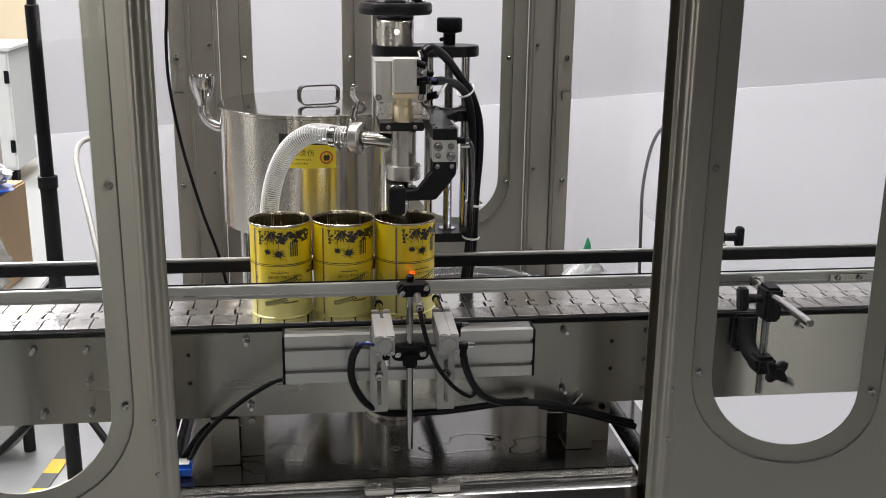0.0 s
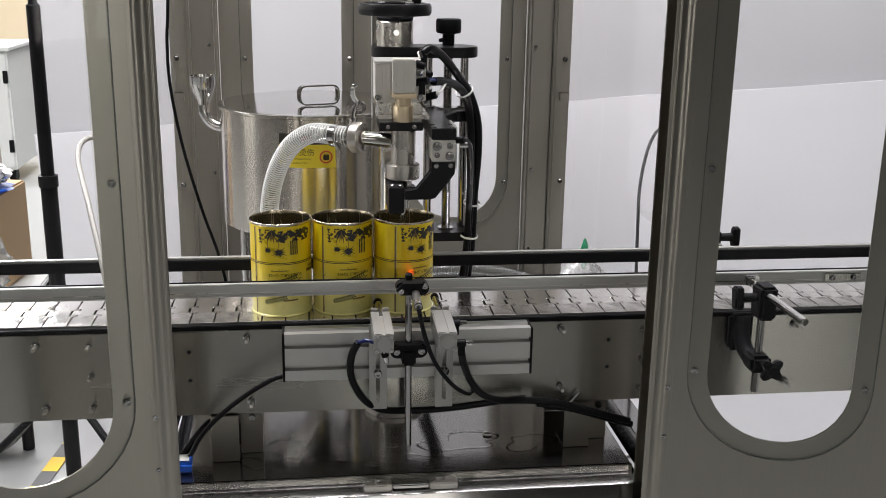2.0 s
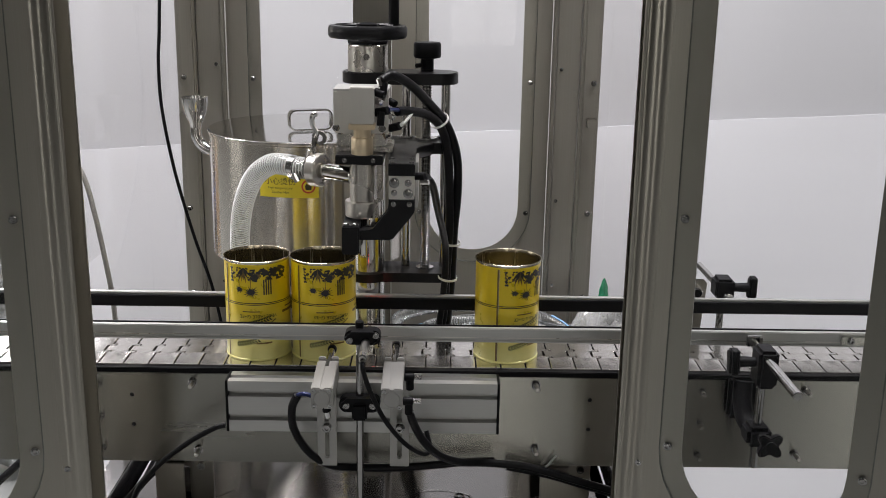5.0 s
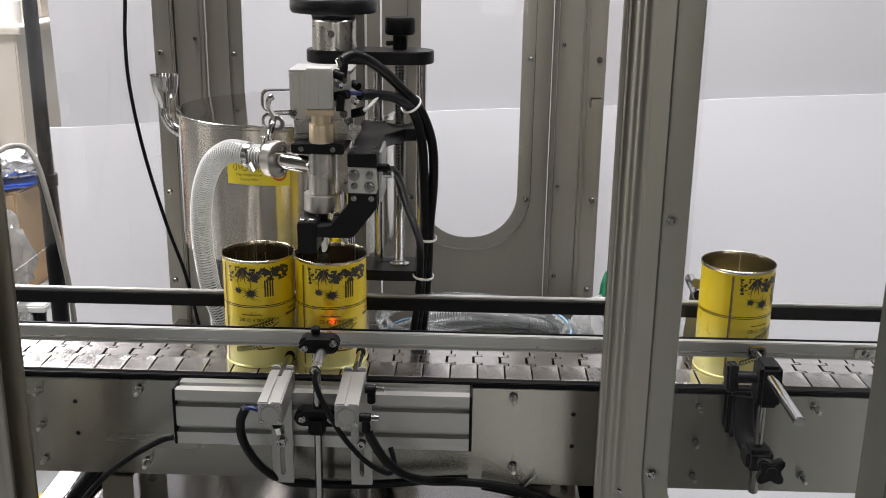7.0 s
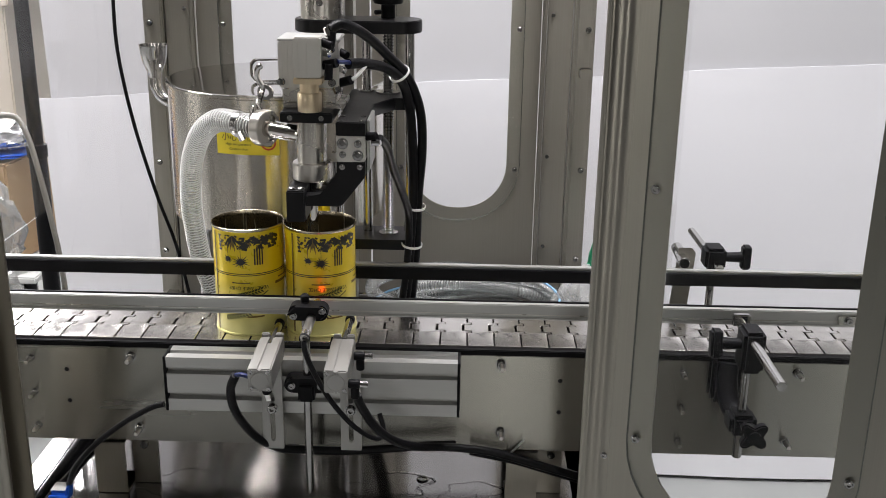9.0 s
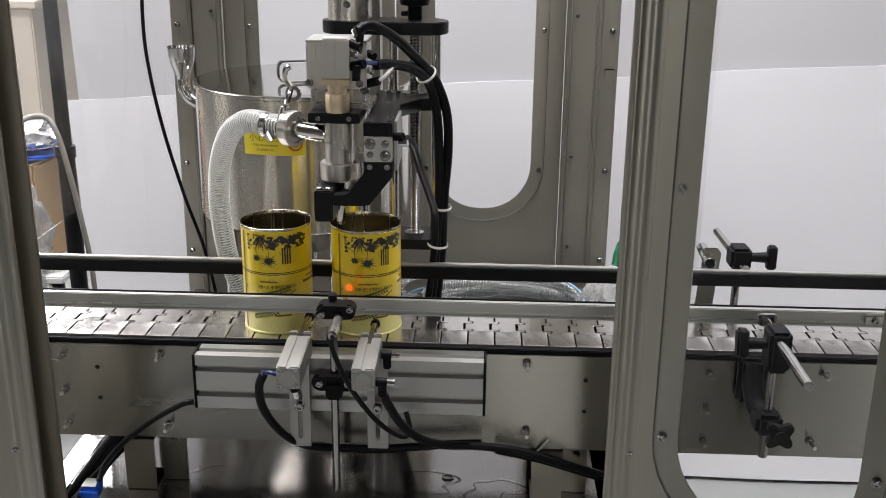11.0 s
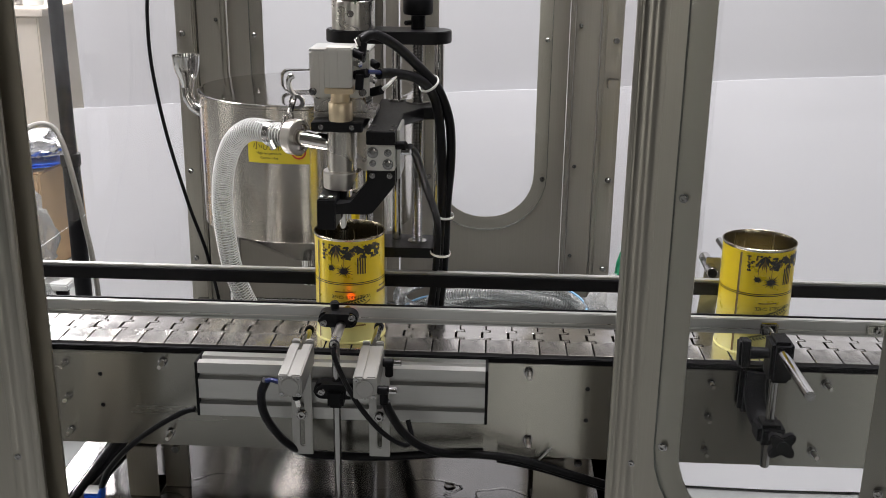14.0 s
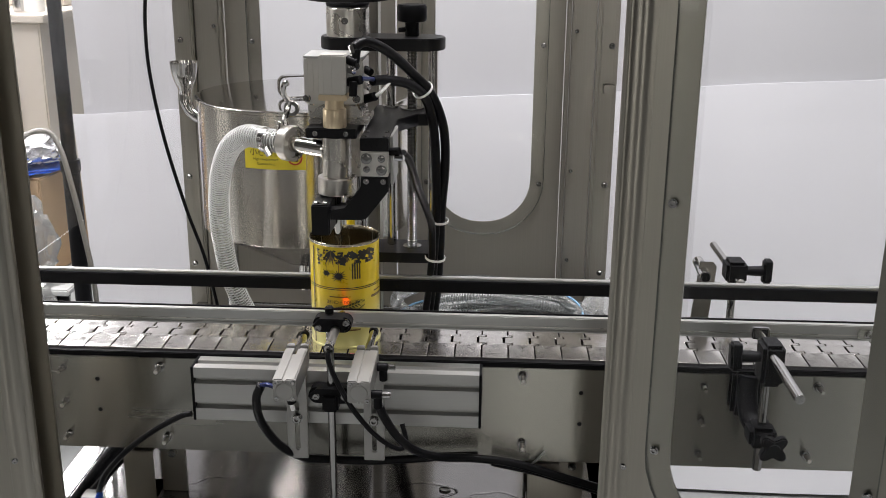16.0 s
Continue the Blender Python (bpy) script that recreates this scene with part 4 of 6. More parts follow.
def lift_column():
    """Main pillar with handwheel, black yokes, guide rods and lead screw."""
    g = empty("lift_column")
    px, py = -0.006, 0.190
    part("pillar", rod((px, py, 0.6572), (px, py, 1.3095), 0.0275, 32, None, 0.03), CHROME, g, "chrome pillar")
    part("pillar_flange", lathe([(0, 0), (0.055, 0), (0.055, 0.010), (0.030, 0.012), (0.030, 0.03), (0.0277, 0.03)], 32, None, Matrix.Translation((px, py, 0.6574))), MACHINED, g)
    part("pillar_collar", lathe([(0.0277, 0), (0.036, 0.001), (0.036, 0.015), (0.0277, 0.016)], 32, None, Matrix.Translation((px, py, 0.985))), BLACK, g)
    top = slab(rounded(-0.0465, 0.138, py - 0.034, py + 0.040, 0.0362, 10), [], 0.018, pose(0, 0, 1.3100))
    bmesh.ops.bevel(top, geom=[e for e in top.edges if len(e.link_faces) == 2 and e.calc_face_angle(0) > 1], offset=0.0012, segments=2, affect="EDGES")
    part("top_yoke", top, BLACK, g, "black anodised top yoke")
    low = slab(rounded(-0.04, 0.128, 0.165, 0.236, 0.008, 4), [], 0.016, pose(0, 0, 0.985))
    part("lower_yoke", low, BLACK, g, "black anodised lower yoke")
    part("screw_collar", lathe([(0.012, 0), (0.0145, 0.0005), (0.0145, 0.002), (0.0085, 0.0025)], 22, None, Matrix.Translation((0.088, 0.200, 1.0012))), CHROME, g)
    for x in (0.055, 0.119):
        part("guide_rod", rod((x, 0.212, 1.0012), (x, 0.212, 1.3098), 0.0075, 20), CHROME, g)
    # lead screw as a ribbed bar
    prof = [(0, 1.0015)]
    z = 1.0015
    while z < 1.3085:
        prof += [(0.0068, z), (0.0082, z + 0.0012), (0.0082, z + 0.0022), (0.0068, z + 0.0034)]
        z += 0.0042
    part("lead_screw", lathe(prof + [(0, z)], 14, None, Matrix.Translation((0.088, 0.200, 0))), DARK_CHROME, g, "threaded lead screw")
    knob = lathe([(0.0105, 0), (0.0105, 0.019), (0.0205, 0.021), (0.022, 0.024), (0.022, 0.042), (0.020, 0.045), (0, 0.045)], 28, None, Matrix.Translation((0.088, 0.200, 1.3285)))
    part("screw_knob", knob, BLACK_PL, g)
    part("grub_screw", rod((0.078, 0.189, 1.338), (0.071, 0.182, 1.338), 0.0036, 10), BLACK, g)
    sleeve = lathe([(0, 0), (0.0315, 0), (0.0315, 0.040), (0.030, 0.042), (0, 0.042)], 36, None, Matrix.Translation((px, py, 1.3284)))
    part("handwheel_sleeve", sleeve, MACHINED, g, "turned steel sleeve")
    part("sleeve_screw", lathe([(0.005, 0), (0.005, 0.002), (0.003, 0.002), (0.003, 0.0008), (0, 0.0008)], 14, None, Matrix.Translation((px, py - 0.0314, 1.352)) @ pose(0, 0, 0, 90)), CHROME, g)
    w = empty("handwheel")
    w.parent = g
    w.location = (px, py, 1.371)
    part("hub", lathe([(0, 0), (0.031, 0), (0.032, 0.004), (0.028, 0.012), (0.020, 0.016), (0.018, 0.030), (0.010, 0.032), (0, 0.032)], 32), BLACK_PL, w)
    rim = lathe([(0.052, 0.008), (0.060, 0.009), (0.0625, 0.013), (0.0625, 0.024), (0.060, 0.028), (0.053, 0.029), (0.0505, 0.026), (0.0505, 0.010)], 48, None, None, True)
    part("rim", rim, BLACK, w, "black handwheel rim")
    for a in range(3):
        sp = box(0.016, 0.053, -0.006, 0.006, 0.012, 0.020, 0.002)
        sp.transform(pose(0, 0, 0, 0, 0, 30 + 120 * a))
        part("spoke", sp, BLACK_PL, w)
    part("crank_pin", rod((0.040, 0.030, 0.028), (0.040, 0.030, 0.095), 0.0085, 16), BLACK_PL, w, "black crank grip")
    part("post_extension", box(px - 0.032, px + 0.032, 0.300, 0.345, 0.6575, 2.04, 0.003), STEEL_V, g, "square steel column behind the lift")
    tagged(g, "lift column with chrome rods, black yokes and handwheel", "lift column")


def filling_head():
    g = empty("filling_head")
    # carriage arm that reaches forward from the lift
    arm = slab([(0.036, -0.018), (0.074, -0.018), (0.074, 0.115), (0.100, 0.165), (0.132, 0.170), (0.132, 0.236), (0.030, 0.236), (0.030, 0.115), (0.036, 0.090)], [], 0.018, pose(0, 0, 1.2000))
    bmesh.ops.bevel(arm, geom=[e for e in arm.edges if len(e.link_faces) == 2 and e.calc_face_angle(0) > 1], offset=0.001, segments=2, affect="EDGES")
    a = part("carriage_arm", arm, BLACK, g, "black anodised carriage arm")
    for x, y in ((0.041, -0.010), (0.069, -0.010), (0.041, 0.02), (0.069, 0.02)):
        bolt(a, x, y, 1.2181, 0.0028, 0.0012, "+z")
    part("nut_flange", lathe([(0.0088, 0.0), (0.018, 0.0005), (0.018, 0.0035), (0.0088, 0.004)], 22, None, Matrix.Translation((0.088, 0.200, 1.2182))), CHROME, g)
    for x in (0.055, 0.119):
        part("bush", lathe([(0.0078, 0), (0.0125, 0.0005), (0.0125, 0.004), (0.0078, 0.0045)], 20, None, Matrix.Translation((x, 0.212, 1.2182))), CHROME, g)
    part("side_web", box(0.0745, 0.0785, 0.0, 0.075, 1.150, 1.2175, 0.001), ALU, g, "aluminium side plate")
    # clamp block under the arm and the elbow that holds the nozzle
    blk = part("clamp_block", box(0.0365, 0.0735, -0.018, 0.022, 1.1655, 1.1995, 0.0012), ALU_LIGHT, g, "bead-blasted aluminium block")
    for x, z, r in ((0.0445, 1.190, 0.0058), (0.0645, 1.190, 0.0040), (0.0445, 1.1755, 0.0036), (0.0645, 1.1745, 0.0056)):
        bolt(blk, x, -0.018, z, r, 0.002)
    elbow = slab([(0.0365, 1.165), (0.0735, 1.165), (0.0735, 1.146), (0.068, 1.138), (0.042, 1.107), (0.036, 1.104), (-0.006, 1.104), (-0.006, 1.118), (0.014, 1.120), (0.0365, 1.148)], [], 0.020, pose(0, 0.004, 0) @ UPRIGHT)
    bmesh.ops.bevel(elbow, geom=[e for e in elbow.edges if len(e.link_faces) == 2 and e.calc_face_angle(0) > 1], offset=0.001, segments=2, affect="EDGES")
    el = part("elbow_arm", elbow, BLACK, g, "black anodised elbow arm")
    for x in (0.0435, 0.0665):
        bolt(el, x, -0.0162, 1.1585, 0.0030, 0.002)
    cb = bmesh.new()
    box(-0.0315, -0.0065, -0.018, 0.052, 1.082, 1.1245, 0.0015, cb)
    box(-0.024, 0.018, 0.0200, 0.066, 1.096, 1.1120, 0.0015, cb)
    c = part("nozzle_clamp", cb, BLACK, g, "black nozzle clamp")
    for x in (-0.0255, -0.0130):
        bolt(c, x, -0.008, 1.1246, 0.0042, 0.003, "+z")
    part("nozzle", lathe([(0.006, 1.066), (0.0064, 1.0675), (0.0064, 1.0915), (0.0125, 1.0925), (0.0125, 1.127), (0.0, 1.127)], 24, None, Matrix.Translation((NX, NY, 0))), POLISHED, g, "steel nozzle")
    # filling valve body
    v = lathe([(0.0, 1.1275), (0.0260, 1.1275), (0.0270, 1.1290), (0.0270, 1.1500), (0.0260, 1.1515), (0.0200, 1.1520), (0.0200, 1.2075), (0, 1.2075)], 40, None, Matrix.Translation((NX, NY, 0)))
    part("valve_body", v, MACHINED, g, "turned steel filling valve", 25)
    plate = box(-0.0435, 0.0265, 0.022, 0.112, 1.2078, 1.2215, 0.0012)
    pl = part("valve_plate", plate, BLACK, g, "black anodised valve plate")
    for x in (-0.030, 0.012):
        bolt(pl, x, 0.0215, 1.2145, 0.0028, 0.0008)
    part("spacer_plate", box(-0.0440, 0.0390, 0.050, 0.125, 1.2220, 1.2295, 0.001), MACHINED, g)
    part("rear_mount", box(-0.028, 0.022, 0.126, 0.152, 1.130, 1.2300, 0.002), MACHINED, g)
    # actuator: rear cylinder and the front valve stem
    act = bmesh.new()
    box(-0.0480, 0.0330, 0.048, 0.118, 1.2500, 1.3120, 0.002, act)
    for x in (-0.0435, -0.036, -0.029):
        box(x - 0.0015, x + 0.0015, 0.0460, 0.0482, 1.2500, 1.3120, 0.0005, act)
    part("actuator_body", act, ALU_LIGHT, g, "aluminium pneumatic actuator")
    part("actuator_cap", box(-0.0490, 0.0340, 0.047, 0.119, 1.3122, 1.3150, 0.001), ALU, g)
    for x, z in ((0.024, 1.303), (0.024, 1.258), (-0.044, 1.258)):
        bolt(g, x, 0.0475, z, 0.0042, 0.003)
    part("actuator_base", box(-0.0440, 0.0300, 0.052, 0.110, 1.2298, 1.2495, 0.002), MACHINED, g)
    for x in (-0.038, 0.024):
        part("base_stud", rod((x, 0.056, 1.2296), (x, 0.056, 1.2498), 0.0040, 12), CHROME, g)
    fr = bmesh.new()
    box(-0.0225, 0.0140, 0.0175, 0.0455, 1.2680, 1.3210, 0.0018, fr)
    box(-0.0062, -0.0046, 0.0164, 0.0178, 1.2680, 1.3210, 0, fr)
    box(-0.0170, -0.0162, 0.0168, 0.0178, 1.2680, 1.3210, 0, fr)
    part("front_cylinder", fr, ALU_LIGHT, g, "bead-blasted aluminium cylinder")
    part("cylinder_flange", box(-0.0235, 0.0150, 0.0165, 0.0450, 1.2600, 1.2676, 0.001), BRONZE, g)
    st = lathe([(0, 1.2218), (0.0155, 1.2218), (0.0162, 1.2230), (0.0162, 1.2455), (0.0155, 1.2470), (0.0130, 1.2473), (0.0130, 1.2598), (0, 1.2598)], 32, None, Matrix.Translation((-0.0045, 0.034, 0)))
    part("stem_sleeve", st, BRONZE, g, "champagne aluminium sleeve")
    part("quick_fitting", rod((0.0142, 0.036, 1.300), (0.024, 0.030, 1.298), 0.0050, 8), CHROME, g)
    part("quick_fitting", rod((0.0332, 0.070, 1.296), (0.043, 0.062, 1.292), 0.0055, 12), BLACK_PL, g)
    part("quick_fitting", rod((0.0332, 0.058, 1.276), (0.041, 0.052, 1.273), 0.0045, 8), CHROME, g)
    for (x, y, z), (x2, y2, z2) in (((0.0142, 0.030, 1.314), (0.029, 0.024, 1.310)), ((0.0142, 0.034, 1.283), (0.034, 0.024, 1.288)), ((0.0332, 0.060, 1.256), (0.050, 0.050, 1.262))):
        part("air_fitting", rod((x, y, z), (x2, y2, z2), 0.0062, 14), BLACK_PL, g)
    for (x, y, z), (x2, y2, z2) in (((0.024, 0.022, 1.286), (0.023, 0.018, 1.266)), ((0.026, 0.026, 1.310), (0.028, 0.030, 1.327))):
        part("fitting_elbow", rod((x, y, z), (x2, y2, z2), 0.0055, 14), BLACK_PL, g)
    part("fitting_nut", rod((0.024, 0.028, 1.322), (0.020, 0.030, 1.333), 0.0048, 8), CHROME, g)
    part("fitting_nut", rod((0.033, 0.055, 1.250), (0.026, 0.050, 1.247), 0.0060, 8), CHROME, g)
    part("block_fitting", rod((0.0740, -0.004, 1.197), (0.088, -0.010, 1.199), 0.0055, 14), BLACK_PL, g)
    part("block_fitting_nut", rod((0.082, -0.010, 1.190), (0.094, -0.014, 1.191), 0.0045, 8), CHROME, g)
    # inlet pipe with tri-clamp to the hose
    part("inlet_pipe", rod((NX - 0.015, 0.046, 1.1875), (-0.072, 0.074, 1.1890), 0.0120, 24), POLISHED, g)
    ring = lathe([(0.0120, -0.006), (0.0190, -0.0055), (0.0198, -0.0085), (0.0240, -0.0085), (0.0255, -0.0070), (0.0255, 0.0070), (0.0240, 0.0085), (0.0198, 0.0085), (0.0190, 0.0055), (0.0120, 0.006)], 32, None, aim((-0.075, 0.076, 1.189), (-0.117, 0.101, 1.188)))
    cl = part("clamp_ring", ring, MACHINED, g, "steel tri-clamp ring")
    part("clamp_lever", sweep([(-0.080, 0.078, 1.212), (-0.082, 0.080, 1.224), (-0.078, 0.084, 1.238), (-0.076, 0.084, 1.248)], 0.0042, 8), CHROME, cl)
    part("clamp_eye", lathe([(0.0055, -0.003), (0.0105, -0.003), (0.0115, 0), (0.0105, 0.003), (0.0055, 0.003)], 20, None, Matrix.Translation((-0.073, 0.084, 1.237)) @ pose(0, 0, 0, 90), True), CHROME, cl)
    part("clamp_wing", sweep([(-0.077, 0.084, 1.246), (-0.083, 0.082, 1.258), (-0.082, 0.080, 1.270), (-0.076, 0.080, 1.274)], 0.0040, 8), CHROME, cl)
    part("clamp_screw", rod((-0.094, 0.070, 1.190), (-0.088, 0.074, 1.220), 0.0034, 10), CHROME, cl)
    part("hose_tail", rod((-0.079, 0.079, 1.189), (-0.122, 0.104, 1.1880), 0.0118, 20), POLISHED, g)
    part("hose_band", lathe([(0.0175, -0.005), (0.0185, -0.005), (0.0185, 0.005), (0.0175, 0.005)], 24, None, aim((-0.112, 0.098, 1.1882), (-0.130, 0.109, 1.1878)), True), CHROME, g)
    part("band_screw", rod((-0.112, 0.079, 1.182), (-0.106, 0.079, 1.170), 0.005, 8), CHROME, g)
    tagged(g, "filling head with steel valve, pneumatic actuator and black brackets", "filling head")


def hoses():
    h = empty("product_hose")
    path = [(-0.092, 0.0865, 1.1888), (-0.104, 0.0935, 1.1888), (-0.126, 0.108, 1.1900), (-0.154, 0.131, 1.186), (-0.185, 0.163, 1.161), (-0.210, 0.200, 1.115), (-0.226, 0.235, 1.055), (-0.231, 0.262, 0.985), (-0.225, 0.290, 0.90), (-0.195, 0.320, 0.81), (-0.14, 0.36, 0.73), (-0.05, 0.42, 0.685), (0.03, 0.46, 0.676)]
    part("hose_wall", sweep(path, 0.0164, 20, None, 10), HOSE, h)
    ribs, run, due = bmesh.new(), 0.0, 0.0
    fine = spline(path, 40)
    for p, q in zip(fine, fine[1:]):
        seg = (q - p).length
        while due < run + seg:
            lathe([(0.0158, -0.0007), (0.0169, -0.0004), (0.0169, 0.0004), (0.0158, 0.0007)], 18, ribs, aim(p.lerp(q, (due - run) / seg), q + (q - p)))
            due += 0.0052
        run += seg
    part("hose_ribs", ribs, RIB, h, "pale reinforcing rings")
    tagged(h, "clear ribbed product hose clamped to the filling valve", "hose")
    # coiled spare hoses on the base
    k = empty("braided_hose_coil", 0.20, 0.60, 0.672)
    for i, (r1, r2, z, dx) in enumerate(((0.19, 0.13, 0.0, 0.0), (0.17, 0.11, 0.024, 0.03), (0.20, 0.14, 0.042, 0.02), (0.16, 0.10, 0.056, 0.05), (0.185, 0.125, 0.066, 0.02))):
        pts = []
        for j in range(25):
            a = 2 * math.pi * j / 24 + i
            pts.append((dx + r1 * math.cos(a) + 0.012 * math.sin(2 * a + i), r2 * math.sin(a), z + 0.016 * math.sin(a + i * 1.3) + 0.014 - (0.014 if i == 0 else 0)))
        lp = part("hose_loop", sweep(pts, 0.0125, 12, None, 3, (0.0060, 0.0013)), BRAID if i % 2 else COIL, k, "clear braided hose")
        stripe = [(x, y, z2 + 0.0138) for x, y, z2 in pts[1:22]]
        part("stripe", sweep(stripe[:11] if i in (2, 4) else stripe, 0.0024, 6, None, 3), PALE_BLUE if i in (2, 4) else BRAID, lp)
    tagged(k, "coil of clear braided hose lying on the base plate", "hose coil")


def cable(name, pts, r, label, material=RUBBER, n=10):
    ob = part(name, sweep(pts, r, n), material, None, "", 60)
    return tagged(ob, label, "cable")


def cables():
    b = empty("cable_bundle")
    part("sleeve", sweep([(0.024, 0.030, 1.330), (0.040, 0.045, 1.336), (0.066, 0.080, 1.318), (0.095, 0.120, 1.284), (0.120, 0.150, 1.250), (0.137, 0.166, 1.200), (0.140, 0.172, 1.140), (0.135, 0.171, 1.070), (0.133, 0.170, 1.000), (0.128, 0.172, 0.930), (0.118, 0.18, 0.86), (0.09, 0.2, 0.78), (0.06, 0.25, 0.70)], 0.0070, 12), RUBBER, b, "black braided cable sleeve")
    part("sleeve", sweep([(0.046, 0.050, 1.283), (0.062, 0.070, 1.281), (0.090, 0.110, 1.270), (0.112, 0.140, 1.245), (0.123, 0.156, 1.200), (0.127, 0.166, 1.130), (0.128, 0.166, 1.070), (0.124, 0.164, 1.000), (0.120, 0.165, 0.930), (0.108, 0.18, 0.86), (0.08, 0.2, 0.79), (0.05, 0.25, 0.71)], 0.0070, 12), RUBBER, b, "black braided cable sleeve")
    part("sleeve", sweep([(0.092, -0.008, 1.196), (0.100, 0.010, 1.180), (0.108, 0.05, 1.135), (0.117, 0.11, 1.085), (0.122, 0.150, 1.045), (0.121, 0.157, 0.99), (0.114, 0.160, 0.92), (0.10, 0.17, 0.85), (0.07, 0.2, 0.78)], 0.0056, 12), RUBBER, b, "black braided cable sleeve")
    for p, q in (((0.106, 0.134, 1.264), (0.126, 0.156, 1.243)),):
        part("cable_tie", lathe([(0.0150, -0.0018), (0.0158, -0.0018), (0.0158, 0.0018), (0.0150, 0.0018)], 20, None, aim((0.1085, 0.1375, 1.2580), (0.124, 0.155, 1.232)), True), WHITE_PL, b, "white cable tie")
    for z, x in ((1.055, 0.1305), (0.995, 0.1262)):
        part("cable_tie", lathe([(0.0152, -0.0018), (0.0160, -0.0018), (0.0160, 0.0018), (0.0152, 0.0018)], 20, None, Matrix.Translation((x, 0.1655, z)) @ pose(0, 0, 0, 8, 6, 0), True), WHITE_PL, b, "white cable tie")
    part("air_tube", sweep([(0.034, 0.026, 1.289), (0.045, 0.045, 1.286), (0.058, 0.064, 1.282)], 0.003, 8), NAVY_PL, b, "blue air tube")
    part("air_tube", sweep([(0.050, 0.051, 1.262), (0.058, 0.056, 1.268), (0.068, 0.072, 1.279)], 0.0026, 8), WHITE_PL, b)
    tagged(b, "black sleeved cables tied together beside the lift", "cable bundle")
    cable("power_cable", [(-0.415, 0.57, 2.04), (-0.42, 0.57, 1.60), (-0.431, 0.57, 1.38), (-0.437, 0.57, 1.30), (-0.435, 0.57, 1.21), (-0.416, 0.57, 1.085), (-0.383, 0.57, 0.95), (-0.354, 0.57, 0.855), (-0.335, 0.57, 0.76), (-0.325, 0.58, 0.668)], 0.0034, "thin black cable hanging down inside the cabinet")
    cable("profile_cable", [(-0.204, -0.052, 0.826), (-0.222, -0.052, 0.820), (-0.262, -0.050, 0.795), (-0.305, -0.048, 0.760), (-0.338, -0.044, 0.722), (-0.352, -0.038, 0.695), (-0.366, -0.02, 0.668)], 0.0042, "thin black cable leaving the profile beam")
    cable("gate_cable", [(-0.086, -0.122, 0.906), (-0.096, -0.112, 0.880), (-0.096, -0.092, 0.838), (-0.078, -0.070, 0.792), (-0.050, -0.050, 0.762), (-0.012, -0.034, 0.750), (0.045, -0.030, 0.748), (0.105, -0.028, 0.752), (0.155, -0.026, 0.757), (0.2, -0.024, 0.759)], 0.0060, "black sleeved cable looping under the gate cylinders")
    cable("gate_cable", [(0.0720, -0.140, 0.890), (0.077, -0.128, 0.868), (0.092, -0.108, 0.830), (0.116, -0.084, 0.796), (0.148, -0.058, 0.773), (0.192, -0.038, 0.762), (0.250, -0.030, 0.752), (0.32, -0.026, 0.730), (0.385, -0.02, 0.708)], 0.0060, "black sleeved cable looping under the gate cylinders")
    cable("floor_cable", [(0.22, -0.022, 0.748), (0.28, -0.022, 0.736), (0.34, -0.018, 0.716), (0.392, -0.014, 0.698)], 0.0060, "black cable running out past the support bracket")
    cable("left_cable", [(-0.30, 0.03, 0.728), (-0.335, 0.02, 0.712), (-0.366, -0.01, 0.682), (-0.385, -0.05, 0.665), (-0.392, -0.09, 0.66)], 0.0062, "black cable running down beside the support bracket")
    for dx, dz in ((-0.385, 0.600), (-0.396, 0.603), (-0.4055, 0.600), (-0.391, 0.611)):
        cable("gap_cable", [(dx, -0.10, dz), (dx + 0.003, 0.10, dz + 0.002), (dx - 0.002, 0.32, dz), (dx, 0.55, dz + 0.001), (dx, 0.80, dz)], 0.0055, "black cable lying in the gap beside the base plate")
    tie = part("loose_tie", sweep([(0.276, -0.012, 0.738), (0.284, -0.014, 0.748), (0.296, -0.013, 0.762)], 0.0016, 6), WHITE_PL)
    tagged(tie, "cut white cable tie end sticking up by the bracket", "cable tie")
    clip = empty("blue_clip", -0.368, -0.035, 0.6605)
    part("clip_body", box(-0.012, 0.012, -0.012, 0.012, 0, 0.020, 0.003), BLUE_PL, clip)
    part("clip_jaw", box(-0.014, 0.014, -0.017, -0.0125, 0.002, 0.014, 0.001), BLUE_PL, clip)
    part("clip_lid", box(0.0100, 0.0135, -0.010, 0.010, 0.010, 0.025, 0.0015), BLUE_PL, clip)
    part("clip_label", box(-0.0115, 0.0095, -0.0118, 0.0105, 0.0203, 0.0215, 0.0004), WHITE_PL, clip, "white label")
    tagged(clip, "small blue plastic clip on the base edge", "clip")


